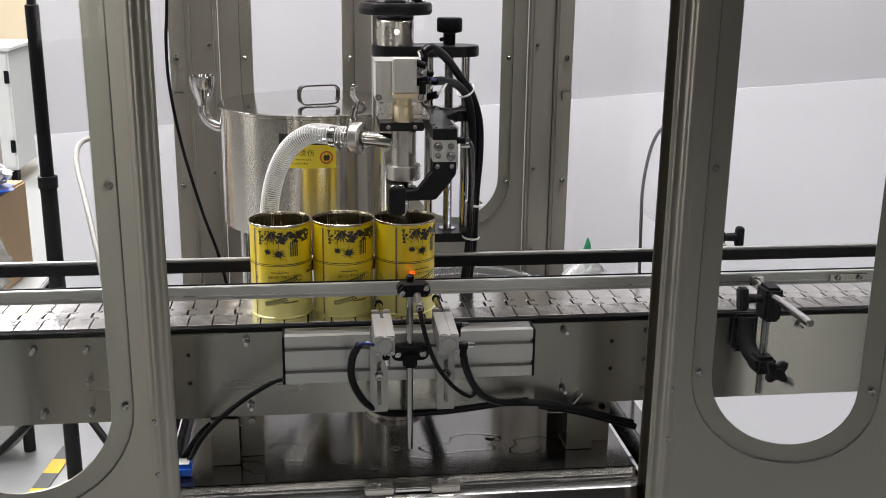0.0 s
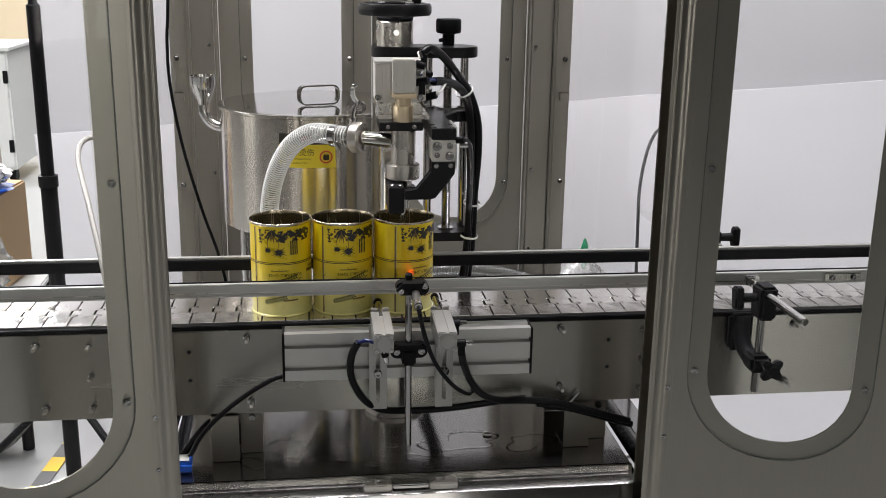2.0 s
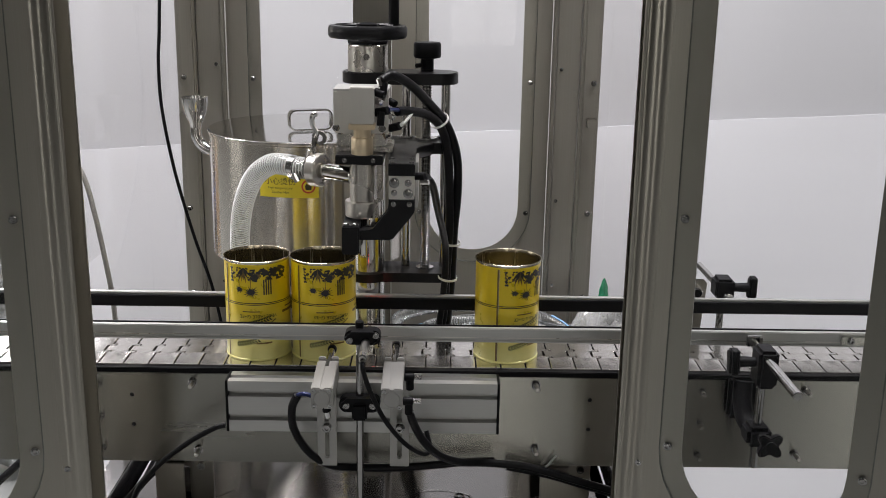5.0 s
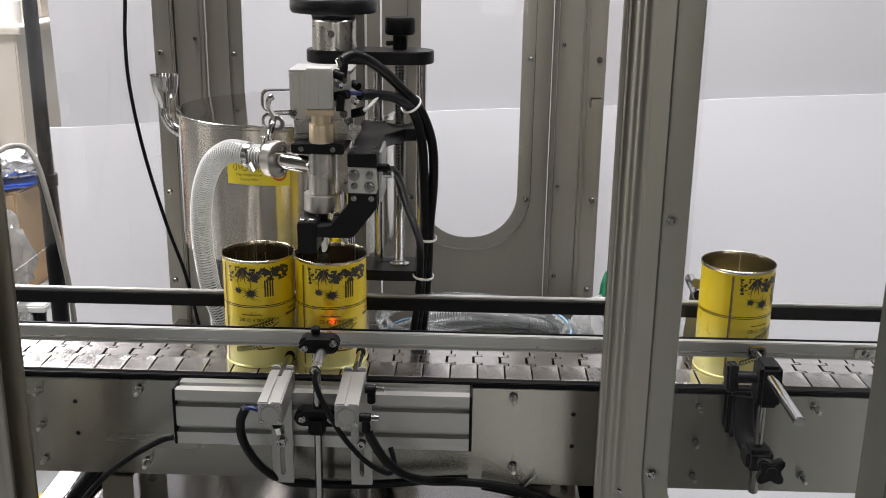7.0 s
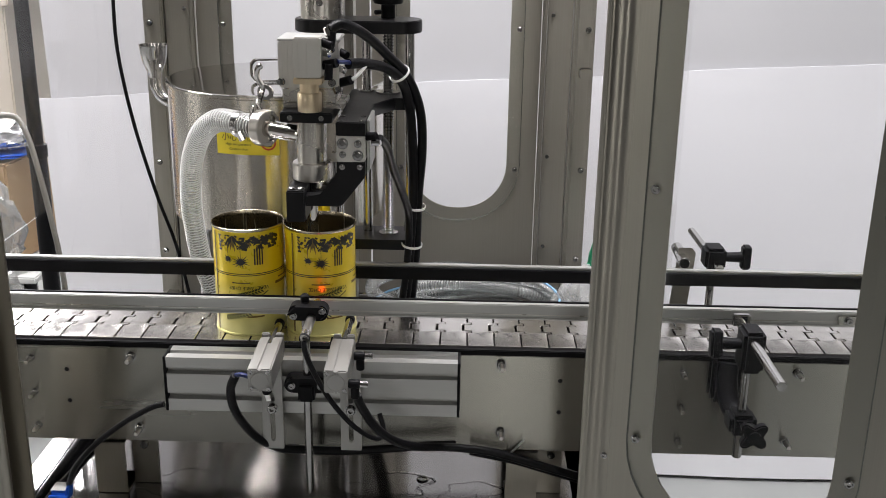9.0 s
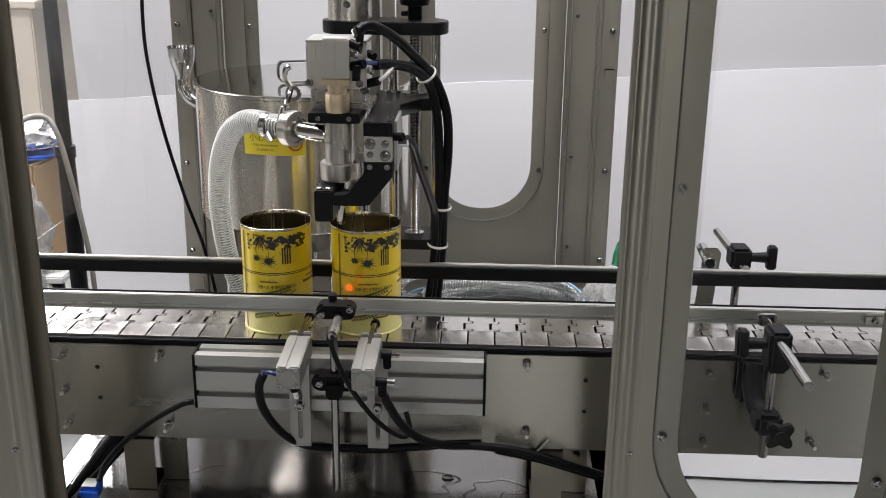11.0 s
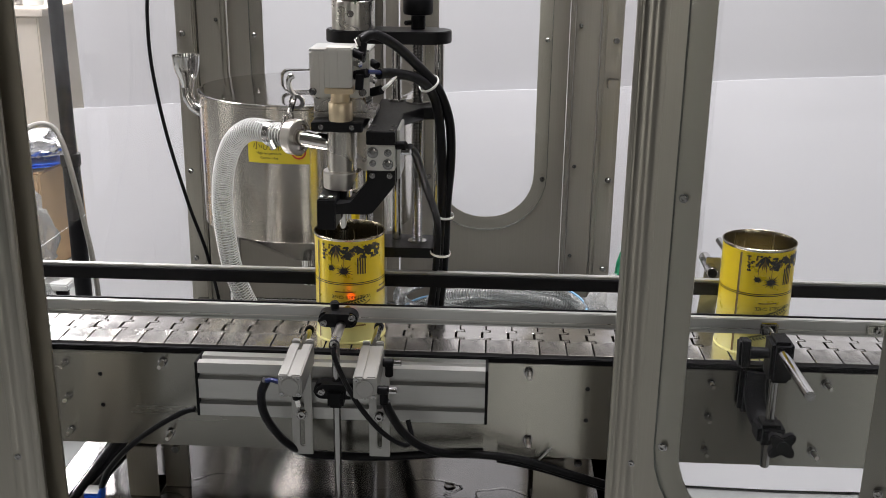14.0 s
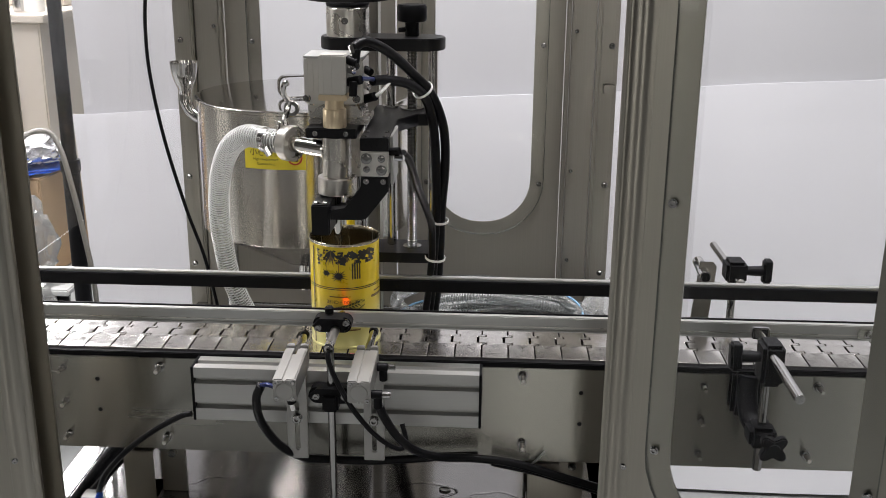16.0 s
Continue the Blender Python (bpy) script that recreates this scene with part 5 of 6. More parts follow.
# ---- tank ----
def tank():
    tx, ty, r, z0, z1 = -0.142, 0.550, 0.194, 0.942, 1.180
    t = empty("product_tank", tx, ty, 0)
    part("tank_wall", lathe([(r - 0.003, z0 + 0.0005), (r - 0.0008, z0), (r, z0 + 0.001), (r, z1 - 0.006), (r + 0.003, z1 - 0.004), (r + 0.003, z1), (r - 0.003, z1)], 96, None, None, True), TANK, t, "polished steel tank wall")
    part("tank_cone", lathe([(0.055, z0 - 0.078), (r - 0.0035, z0 - 0.001), (r - 0.0035, z0 + 0.004), (0.055, z0 - 0.072)], 96, None, None, True), MIRROR, t, "polished steel cone")
    part("tank_lid", lathe([(0, z1 + 0.0030), (r - 0.004, z1 + 0.0030), (r + 0.002, z1 + 0.0024), (r + 0.0035, z1 + 0.0014), (r + 0.0035, z1 + 0.0004), (0, z1 + 0.0004)], 96), MIRROR, t, "mirror-bright steel lid")
    part("outlet", lathe([(0, z0 - 0.14), (0.020, z0 - 0.14), (0.020, z0 - 0.085), (0.054, z0 - 0.0755), (0, z0 - 0.0755)], 28), POLISHED, t)
    # strap handle on the lid
    hd = bmesh.new()
    pts = rounded(-0.042, 0.042, z1 + 0.006, z1 + 0.046, 0.014, 6)
    inner = rounded(-0.039, 0.039, z1 + 0.009, z1 + 0.043, 0.011, 6)
    slab(pts, [inner], 0.018, pose(0, 0, 0) @ UPRIGHT, hd)
    hb = part("lid_handle", hd, CHROME, t, "bright strap handle")
    hb.matrix_basis = Matrix.Translation((0.004, -0.045, -0.0012)) @ pose(0, 0, 0, 0, 0, 18)
    # filling cup on an elbow at the side
    cup = lathe([(0.0105, 0.0), (0.0125, 0.012), (0.0215, 0.032), (0.0245, 0.048), (0.0255, 0.062), (0.0262, 0.0625), (0.0262, 0.064), (0.0240, 0.0635), (0.0225, 0.048), (0.0100, 0.012), (0.0090, 0.0)], 28)
    cb = part("side_cup", cup, CHROME, t, "steel filling cup")
    cb.location = (-0.228, 0.021, 1.171)
    part("cup_elbow", sweep([(-0.228, 0.021, 1.175), (-0.227, 0.020, 1.158), (-0.218, 0.017, 1.142), (-0.204, 0.013, 1.133), (-0.190, 0.010, 1.131)], 0.0112, 16), CHROME, t)
    for a in (60, 180, 300):
        part("leg", rod((0.15 * math.cos(radians(a)), 0.15 * math.sin(radians(a)), 0.6572), (0.15 * math.cos(radians(a)), 0.15 * math.sin(radians(a)), z0 - 0.016), 0.013, 16), CHROME, t)
    tagged(t, "polished stainless steel tank with flat lid and strap handle", "tank")
    # warning stickers bent round the wall
    s = empty("warning_sticker", tx, ty, 0)

    def bend(bm, rad):
        for v in bm.verts:
            ang = v.co.x / rad
            q = rad + (-v.co.y)
            v.co = Vector((q * math.sin(ang), -q * math.cos(ang), v.co.z))
        return bm

    def patch(x0, x1, za, zb, off):
        bm = bmesh.new()
        k = 14
        lo = [bm.verts.new((x0 + (x1 - x0) * i / k, -off, za)) for i in range(k + 1)]
        hi = [bm.verts.new((x0 + (x1 - x0) * i / k, -off, zb)) for i in range(k + 1)]
        for i in range(k):
            bm.faces.new((lo[i], lo[i + 1], hi[i + 1], hi[i]))
        return bend(bm, r)

    part("sticker_head", patch(-0.072, 0.036, 1.128, 1.148, 0.0010), INK, s, "black header band")
    part("sticker_sheet", patch(-0.072, 0.036, 1.083, 1.1275, 0.0010), STICK_Y, s, "yellow sticker sheet")
    part("warning_ring", bend(slab(circle(0.018, 0, 0.0125, 24), [circle(0.018, 0, 0.0098, 24)], 0.0006, pose(0, -0.0016, 1.104) @ UPRIGHT), r), RED_INK, s)
    part("warning_sign", bend(slab([(0.013, -0.006), (0.023, -0.006), (0.024, 0.003), (0.021, 0.006), (0.018, 0.003), (0.015, 0.006), (0.012, 0.001)], [], 0.0006, pose(0, -0.0016, 1.104) @ UPRIGHT), r), INK, s)
    for words, size, x, z in (("小心烫伤", 0.0145, -0.033, 1.1075), ("High temperature", 0.0062, -0.033, 1.0985), ("Caution Hot", 0.0062, -0.033, 1.0905)):
        bm = text_mesh(words, size)
        bm.transform(pose(x, 0, z, 90, 0, 0))
        for v in bm.verts:
            v.co.y = -0.0018
        part("sticker_text", bend(bm, r), INK, s, smooth=0)
    part("head_mark", patch(-0.030, -0.006, 1.132, 1.144, 0.0018), RED_INK, s)
    tagged(s, "yellow warning sticker with black marks on the tank", "sticker")


# ---- cans ----
CAN_H, CAN_R = 0.158, 0.0500


def wrap(bm, rad, turn):
    """Bends flat print (x along the wall, z up) round the can."""
    for v in bm.verts:
        a = v.co.x / rad + turn
        v.co = Vector(((rad - v.co.y) * math.sin(a), -(rad - v.co.y) * math.cos(a), v.co.z))
    return bm


def print_strip(pieces, off, thick=0.0003):
    """Flat print pieces, each a loop of (x, z), laid off the wall by off."""
    bm = bmesh.new()
    for loop in pieces:
        own = bmesh.new()
        vs = [own.verts.new((x, -off, z)) for x, z in loop]
        own.faces.new(vs)
        bmesh.ops.triangulate(own, faces=own.faces[:])
        merge(bm, own)
    return bm


def bar(x0, x1, z0, z1, k=1):
    n = max(1, int((x1 - x0) / 0.004)) if k else 1
    return [[(x0 + (x1 - x0) * i / n, z0), (x0 + (x1 - x0) * (i + 1) / n, z0), (x0 + (x1 - x0) * (i + 1) / n, z1), (x0 + (x1 - x0) * i / n, z1)] for i in range(n)]


def blob(rnd, x, z, rx, rz, k=9):
    ph = rnd.uniform(0, 6)
    return [(x + rx * (1 + 0.35 * math.sin(3 * a + ph)) * math.cos(a), z + rz * (1 + 0.3 * math.sin(2 * a + ph)) * math.sin(a)) for a in [2 * math.pi * i / k for i in range(k)]]


def leaf(x, z, length, ang, w):
    c, s = math.cos(ang), math.sin(ang)
    return [(x + c * u * length - s * v * w, z + s * u * length + c * v * w) for u, v in ((0, 0), (0.35, 0.5), (1, 0), (0.35, -0.5))]


def can_art():
    """Loops of the printed pattern, turned upside down as on the clip's cans: (ink, loops)."""
    rnd = random.Random(11)
    ink, brown, olive, low, stroke, small = [], [], [], [], [], []
    # a bunch of flowers, a long-leaved plant and a dark patchwork under the rim
    for i in range(22):
        x, z = rnd.uniform(-0.034, -0.021), rnd.uniform(0.126, 0.148)
        (brown if rnd.random() < 0.4 else ink).append(blob(rnd, x, z, rnd.uniform(0.0010, 0.0024), rnd.uniform(0.0010, 0.0026)))
    for ang in (-2.25, -1.95, -1.72, -1.57, -1.42, -1.2, -0.9):
        (ink if abs(ang + 1.57) > 0.3 else brown).append(leaf(-0.011, 0.1490, rnd.uniform(0.018, 0.026), ang, 0.0042))
    for x in (-0.0165, -0.0060):
        ink.append(blob(rnd, x, 0.148, 0.0022, 0.0016))
    for i in range(52):
        x, z = rnd.uniform(-0.002, 0.054), rnd.uniform(0.129, 0.1465)
        w, h, lean = rnd.uniform(0.0045, 0.0105), rnd.uniform(0.0026, 0.0062), rnd.uniform(-0.0025, 0.0025)
        (brown if i % 5 == 0 else ink).append([(x - w / 2, z - h / 2 + lean), (x + w / 2, z - h / 2 - lean), (x + w * 0.45, z + h / 2 - lean), (x - w * 0.4, z + h / 2 + lean)])
    for i in range(26):
        ink.append(blob(rnd, rnd.uniform(-0.004, 0.058), rnd.uniform(0.126, 0.149), rnd.uniform(0.0006, 0.0018), rnd.uniform(0.0006, 0.0018)))
    # two palm crowns on thin stems
    for x, z, sz in ((-0.0185, 0.1145, 0.0080), (0.0, 0.1110, 0.0135)):
        brown += bar(x - 0.0004, x + 0.0004, z, z + 0.020, 0)
        brown.append(blob(rnd, x, z + 0.021, 0.0035, 0.0016))
        for i in range(19):
            a = -math.pi * 1.12 + 2.24 * math.pi * i / 18 - math.pi / 2
            ink.append(leaf(x, z, sz * rnd.uniform(0.65, 1.08) * (0.62 + 0.42 * abs(math.cos(a))), a, 0.0020))
        ink.append(blob(rnd, x, z, 0.002, 0.002))
    # four upright bars
    for i in range(4):
        ink += bar(0.0185 + 0.0036 * i, 0.0205 + 0.0036 * i, 0.106, 0.130, 0)
    # lower branch of leaves and the curved stroke
    for i in range(9):
        x = -0.008 + 0.0042 * i
        z = 0.0600 + 0.0011 * i
        olive.append(leaf(x, z, 0.0075, 0.75, 0.0026))
        olive.append(leaf(x, z, 0.0075, -0.65, 0.0026))
        low.append(leaf(x - 0.018, z - 0.034, 0.0075, 0.75, 0.0026))
        low.append(leaf(x - 0.018, z - 0.034, 0.0075, -0.65, 0.0026))
    for i in range(14):
        x = -0.030 + 0.0048 * i
        stroke.append([(x, 0.0445 + 0.00030 * i * i * 0.35), (x + 0.0050, 0.0445 + 0.00030 * (i + 1) ** 2 * 0.35), (x + 0.0050, 0.0460 + 0.00030 * (i + 1) ** 2 * 0.35), (x, 0.0460 + 0.00030 * i * i * 0.35)])
    # unreadable small print as bars
    for x0, x1, z0, z1 in ((-0.014, 0.012, 0.0790, 0.0806), (0.006, 0.030, 0.0275, 0.0300), (0.050, 0.085, 0.073, 0.077), (0.056, 0.076, 0.081, 0.083)):
        small.append(bar(x0, x1, z0, z1))
    return ink, brown, olive, low, stroke, small


def text_mesh(words, size):
    cu = bpy.data.curves.new("lettering", "FONT")
    cu.body, cu.size, cu.align_x = words, size, "CENTER"
    ob = bpy.data.objects.new("lettering_tmp", cu)
    scene.collection.objects.link(ob)
    me = bpy.data.meshes.new_from_object(ob.evaluated_get(bpy.context.evaluated_depsgraph_get()))
    bpy.data.objects.remove(ob)
    bm = bmesh.new()
    bm.from_mesh(me)
    bmesh.ops.triangulate(bm, faces=bm.faces[:])
    bpy.data.meshes.remove(me)
    return bm


def make_can():
    """The printed tin, origin at its base; built once and copied."""
    c = empty("tin_can")
    R, H = CAN_R, CAN_H
    SEG = 96
    upper = lathe([(R, 0.0905), (R, H - 0.0045)], SEG)
    part("yellow_band", upper, YELLOW, c, "bright yellow printed band")
    part("pale_band", lathe([(R - 0.0010, 0.0008), (R, 0.0028), (R, 0.0904)], SEG), PALE, c, "pale yellow printed band")
    part("top_rim", lathe([(R, H - 0.0045), (R + 0.0006, H - 0.0034), (R + 0.0014, H - 0.0014), (R + 0.0014, H - 0.0004), (R + 0.0008, H), (R + 0.0001, H - 0.0004), (R - 0.0006, H - 0.003), (R - 0.0008, H - 0.006)], SEG), TIN, c, "flared bare tin rim")
    part("inside", lathe([(R - 0.0008, H - 0.006), (R - 0.0008, 0.006), (0, 0.006)], SEG), LACQUER, c, "gold lacquered inside")
    part("bottom_seam", lathe([(0, 0.0010), (R - 0.002, 0.0010), (R - 0.002, 0.0), (R + 0.0004, 0.0002), (R + 0.0010, 0.0012), (R + 0.0008, 0.0030), (R, 0.0036)], SEG), PALE, c)
    ink, brown, olive, low, stroke, small = can_art()
    part("black_print", wrap(print_strip(ink, 0.0005), R, 0), INK, c, smooth=0)
    part("brown_print", wrap(print_strip(brown, 0.0004), R, 0), INK_GOLD, c, smooth=0)
    part("leaf_print", wrap(print_strip(olive, 0.0005), R, 0), INK_GREEN, c, smooth=0)
    part("leaf_branch", wrap(print_strip(low, 0.0005), R, 0), INK_GREEN, c, smooth=0)
    part("curved_stroke", wrap(print_strip(stroke, 0.0005), R, 0), INK_GREEN, c, smooth=0)
    for line in small:
        part("small_print", wrap(print_strip(line, 0.0005), R, 0), INK_GOLD, c, smooth=0)
    for z in (0.0900, 0.0925):
        part("ring_line", lathe([(R + 0.0003, z), (R + 0.0003, z + 0.0011)], SEG), INK, c)
    part("side_seam", wrap(print_strip(bar(-0.0455, -0.0432, 0.004, H - 0.007, 0), 0.0006), R, 0), INK_GOLD, c, "dark side seam")
    part("seam_edge", wrap(print_strip(bar(-0.0431, -0.0422, 0.004, H - 0.007, 0), 0.0007), R, 0), TIN, c)
    for s in (0, 1):
        bm = text_mesh("VEGETABLE GHEE", 0.0072)
        bm.transform(pose(0.010 + 0.157 * s, 0, 0.0745, 90, 0, 0) @ pose(0, 0, 0, 0, 0, 180))
        for v in bm.verts:
            v.co.y = -0.0006
        part("lettering", wrap(bm, R, 0), INK_GREEN, c, "printed words VEGETABLE GHEE, upside down", smooth=0)
    return c


CAN_TURNS = (30.0, 9.0, -2.0)


def cans():
    first = make_can()
    tagged(first, "open yellow printed ghee tin standing on the conveyor", "tin can", group="cans on the conveyor")
    made = [first, copy_thing(first, Matrix()), copy_thing(first, Matrix())]
    liquids = []
    for c in made:
        liq = part("liquid", lathe([(0, 0), (CAN_R - 0.0012, 0), (CAN_R - 0.0012, 0.0005), (0, 0.0005)], 48), OIL, c, "pale melted fat surface")
        liquids.append(liq)
    return made, liquids


def stream():
    s = part("liquid_stream", lathe([(0.0, 0.0), (0.0048, 0.0), (0.0055, 0.02), (0.0062, 0.060), (0, 0.060)], 14), STREAM)
    s.visible_shadow = False
    return tagged(s, "thin clear stream of melted fat falling from the nozzle", "liquid stream")


# ---- small things inside and behind the cabinet ----
def clutter():
    bag = empty("plastic_bag", 0.46, 0.60, 0.6575)
    rnd = random.Random(3)
    for name, material, (w, d, h), z in (("bag_body", FILM, (0.075, 0.045, 0.165), 0.0), ("bag_tip", GREEN_PL, (0.010, 0.008, 0.075), 0.135)):
        bm = bmesh.new()
        bmesh.ops.create_icosphere(bm, subdivisions=3, radius=1)
        for v in bm.verts:
            k = 1 + 0.42 * noise.noise(v.co * 2.3 + Vector((z * 9, 1, 0))) + 0.15 * noise.noise(v.co * 6.0)
            taper = 1 - 0.45 * max(0, v.co.z)
            v.co = Vector((v.co.x * w * k * taper, v.co.y * d * k * taper, z + (v.co.z + 1) * 0.5 * h))
        part(name, bm, material, bag)
    tagged(bag, "crumpled clear plastic bag with a green tip behind the conveyor", "plastic bag")
    # small air sensor bracket behind the rail
    s = empty("sensor_bracket", 0.537, 0.185, 0)
    part("bracket_plate", slab([(-0.018, 0.80), (0.010, 0.80), (0.024, 0.985), (0.018, 0.992), (-0.002, 0.992)], [], 0.003, UPRIGHT), STEEL_V, s)
    part("sensor_barrel", rod((0.004, -0.022, 0.974), (0.004, 0.045, 0.978), 0.0088, 20), CHROME, s)
    part("sensor_face", lathe([(0, 0), (0.0072, 0), (0.0072, 0.0015), (0, 0.0015)], 18, None, Matrix.Translation((0.004, -0.0222, 0.974)) @ pose(0, 0, 0, 90)), BLACK_PL, s)
    part("bracket_foot", box(-0.018, 0.010, -0.0435, -0.0035, 0.795, 0.799, 0.0008), STEEL_V, s)
    tagged(s, "round sensor on a steel bracket behind the rear rail", "sensor")
    hose = part("air_hose", sweep([(0.474, 0.25, 0.66), (0.472, 0.25, 0.80), (0.466, 0.25, 0.985), (0.465, 0.25, 1.062), (0.474, 0.25, 1.127), (0.487, 0.25, 1.162), (0.500, 0.25, 1.172), (0.510, 0.25, 1.160), (0.515, 0.25, 1.12), (0.516, 0.25, 0.90), (0.516, 0.25, 0.66), (0.516, 0.25, 0.40), (0.516, 0.25, 0.01)], 0.0032, 10), GREY_PL)
    tagged(hose, "thin dark air hose arching in front of the backdrop", "hose")


def workshop():
    # black upright pole beside the backdrop
    p = empty("black_pole", -0.812, 1.06, 0)
    part("tube", rod((0, 0, 0.02), (0, 0, 1.35), 0.0165, 16), BLACK_PL, p)
    part("lower_tube", rod((0, 0, 0.019), (0, 0, 0.90), 0.0205, 16), BLACK_PL, p)
    part("inner_tube", rod((0, 0, 1.35), (0, 0, 2.9), 0.011, 16), BLACK_PL, p)
    part("collar", lathe([(0.0165, 0), (0.024, 0.001), (0.024, 0.030), (0.0165, 0.031)], 20, None, Matrix.Translation((0, 0, 0.90))), BLACK_PL, p)
    part("foot", lathe([(0, 0), (0.03, 0), (0.03, 0.012), (0.02, 0.02), (0, 0.02)], 24), BLACK_PL, p)
    for a in (200, 320, 80):
        part("brace", rod((0, 0, 0.36), (0.42 * math.cos(radians(a)), 0.42 * math.sin(radians(a)), 0.012), 0.010, 12), BLACK_PL, p)
    part("cross_bar", rod((-0.02, 0.26, 2.92), (3.6, 0.26, 2.92), 0.011, 12), BLACK_PL, p)
    part("bar_arm", rod((0, 0, 2.88), (0, 0.26, 2.92), 0.011, 12), BLACK_PL, p)
    tagged(p, "black tubular backdrop stand on the workshop floor", "backdrop stand")
    # trestle whose legs show under the conveyor
    tr = empty("low_table", -1.36, 1.62, 0)
    part("tabletop", box(-0.36, 0.36, -0.22, 0.22, 0.445, 0.465, 0.004), CAB, tr)
    for x in (-0.33, 0.33):
        for y in (-0.19, 0.19):
            part("leg", rod((x, y, 0.0), (x, y, 0.4445), 0.018, 14), BLACK_PL, tr)
    part("stretcher", rod((-0.33, -0.19, 0.10), (0.33, -0.19, 0.10), 0.011, 12), BLACK_PL, tr)
    tagged(tr, "low work table with black tubular legs", "table")
    # striped tape on the floor
    for i in range(12):
        t = part("floor_tape", box(-0.023, 0.023, -0.044, 0.044, 0.0005, 0.0022, 0), TAPE_Y if i % 2 else TAPE_K)
        y = 1.93 - 0.0885 * i
        t.matrix_basis = pose(-0.904 - 0.11 * (1.525 - y), y, 0.002, 0, 0, -6.3)
        tagged(t, "yellow floor tape square" if i % 2 else "dark grey floor tape square", "floor tape", group="striped floor tape")
    # stainless machine with an air regulator, further back
    m = empty("bench_machine", -1.95, 2.9, 0)
    part("cabinet_body", box(-0.60, 0.42, -0.30, 0.30, 0.0, 1.10, 0.006), BENCH, m)
    part("worktop", box(-0.63, 0.45, -0.33, 0.33, 1.101, 1.13, 0.004), BENCH, m)
    part("upper_panel", box(-0.60, 0.36, 0.10, 0.30, 1.131, 1.27, 0.006), BENCH, m)
    for x in (-0.36, -0.2, 0.16, 0.28):
        part("column", rod((x, -0.15, 1.131), (x, -0.15, 1.85), 0.022, 16), CHROME, m)
    for x, h, r in ((-0.10, 0.16, 0.035), (0.02, 0.24, 0.03), (0.34, 0.12, 0.04)):
        part("vessel", lathe([(0, 0), (r, 0), (r, h * 0.7), (r * 0.5, h * 0.85), (r * 0.5, h), (0, h)], 20, None, Matrix.Translation((x, -0.14, 1.1305))), WHITE_PL if h < 0.2 else POLISHED, m)
    part("knob", lathe([(0, 0), (0.018, 0), (0.022, 0.02), (0.012, 0.05), (0, 0.05)], 16, None, Matrix.Translation((0.28, -0.205, 1.55)) @ pose(0, 0, 0, 90)), BLACK_PL, m)
    part("regulator", box(0.20, 0.26, -0.36, -0.3005, 0.84, 0.93, 0.008), BLACK_PL, m)
    part("gauge", lathe([(0, 0), (0.030, 0), (0.030, 0.012), (0.025, 0.016), (0, 0.016)], 20, None, Matrix.Translation((0.17, -0.345, 0.80)) @ pose(0, 0, 0, 90)), WHITE_PL, m)
    part("regulator_bowl", rod((0.29, -0.335, 0.76), (0.29, -0.335, 0.86), 0.026, 16), FILM, m)
    part("air_line", sweep([(0.18, -0.33, 0.79), (0.25, -0.33, 0.66), (0.12, -0.33, 0.60), (-0.1, -0.32, 0.62)], 0.007, 8), BLUE_PL, m)
    tagged(m, "stainless steel machine with columns and an air regulator", "machine")
    cab = empty("metal_cabinet", -2.44, 5.6, 0)
    part("cabinet_body", box(-0.75, 0.40, -0.3, 0.3, 0.1, 0.86, 0.008), CAB, cab)
    part("cabinet_top", box(-0.77, 0.42, -0.33, 0.32, 0.861, 0.885, 0.004), CAB, cab)
    for x0, x1 in ((-0.44, -0.03), (-0.02, 0.39)):
        dr = part("cabinet_door", box(x0, x1, -0.318, -0.3005, 0.12, 0.84, 0.004), CAB, cab)
        hx = x1 - 0.07 if x0 < -0.1 else x0 + 0.05
        part("handle", box(hx, hx + 0.035, -0.345, -0.3185, 0.36, 0.56, 0.012), BLACK_PL, dr)
        for z in (0.22, 0.66):
            part("hinge", box(x1 - 0.02, x1 + 0.01, -0.326, -0.3185, z, z + 0.08, 0.002), BLACK_PL, dr)
    for x in (-0.4, 0.35):
        part("caster", rod((x - 0.02, -0.2, 0.05), (x + 0.02, -0.2, 0.05), 0.0495, 16), BLACK_PL, cab)
    tagged(cab, "low grey-white metal cabinet with black handles and hinges on casters", "cabinet")
    pan = part("cream_panel", box(-3.4, -1.72, 8.2, 8.28, 0.0, 2.6, 0.01), CREAM)
    tagged(pan, "tall cream wall panel far behind the cabinet", "wall panel")
    # boxes and bags on the low table
    for x, y, z, w, d, h, rz in ((-1.25, 1.67, 0.466, 0.34, 0.30, 0.30, -6), (-1.62, 1.58, 0.466, 0.26, 0.28, 0.36, 10)):
        b = empty("cardboard_box")
        b.matrix_basis = pose(x, y, z, 0, 0, rz)
        part("carton", box(-w / 2, w / 2, -d / 2, d / 2, 0, h, 0.006), CARD, b)
        part("packing_tape", box(-0.03, 0.03, -d / 2 - 0.001, d / 2 + 0.001, h - 0.06, h + 0.0008, 0), FILM, b)
        fl = box(-w / 2, w / 2, 0, d * 0.62, 0, 0.004, 0.001)
        fl.transform(pose(0, -d / 2, h, -62, 0, 0))
        part("flap", fl, CARD, b)
        for k in range(3):
            part("printed_line", box(-w * 0.05 + k * 0.02, w * 0.40, -d / 2 - 0.0012, -d / 2 + 0.001, h * 0.25 + 0.05 * k, h * 0.25 + 0.05 * k + 0.022, 0), INK, b)
        tagged(b, "brown cardboard box with open flap and dark printed lines", "cardboard box", group="cardboard boxes")
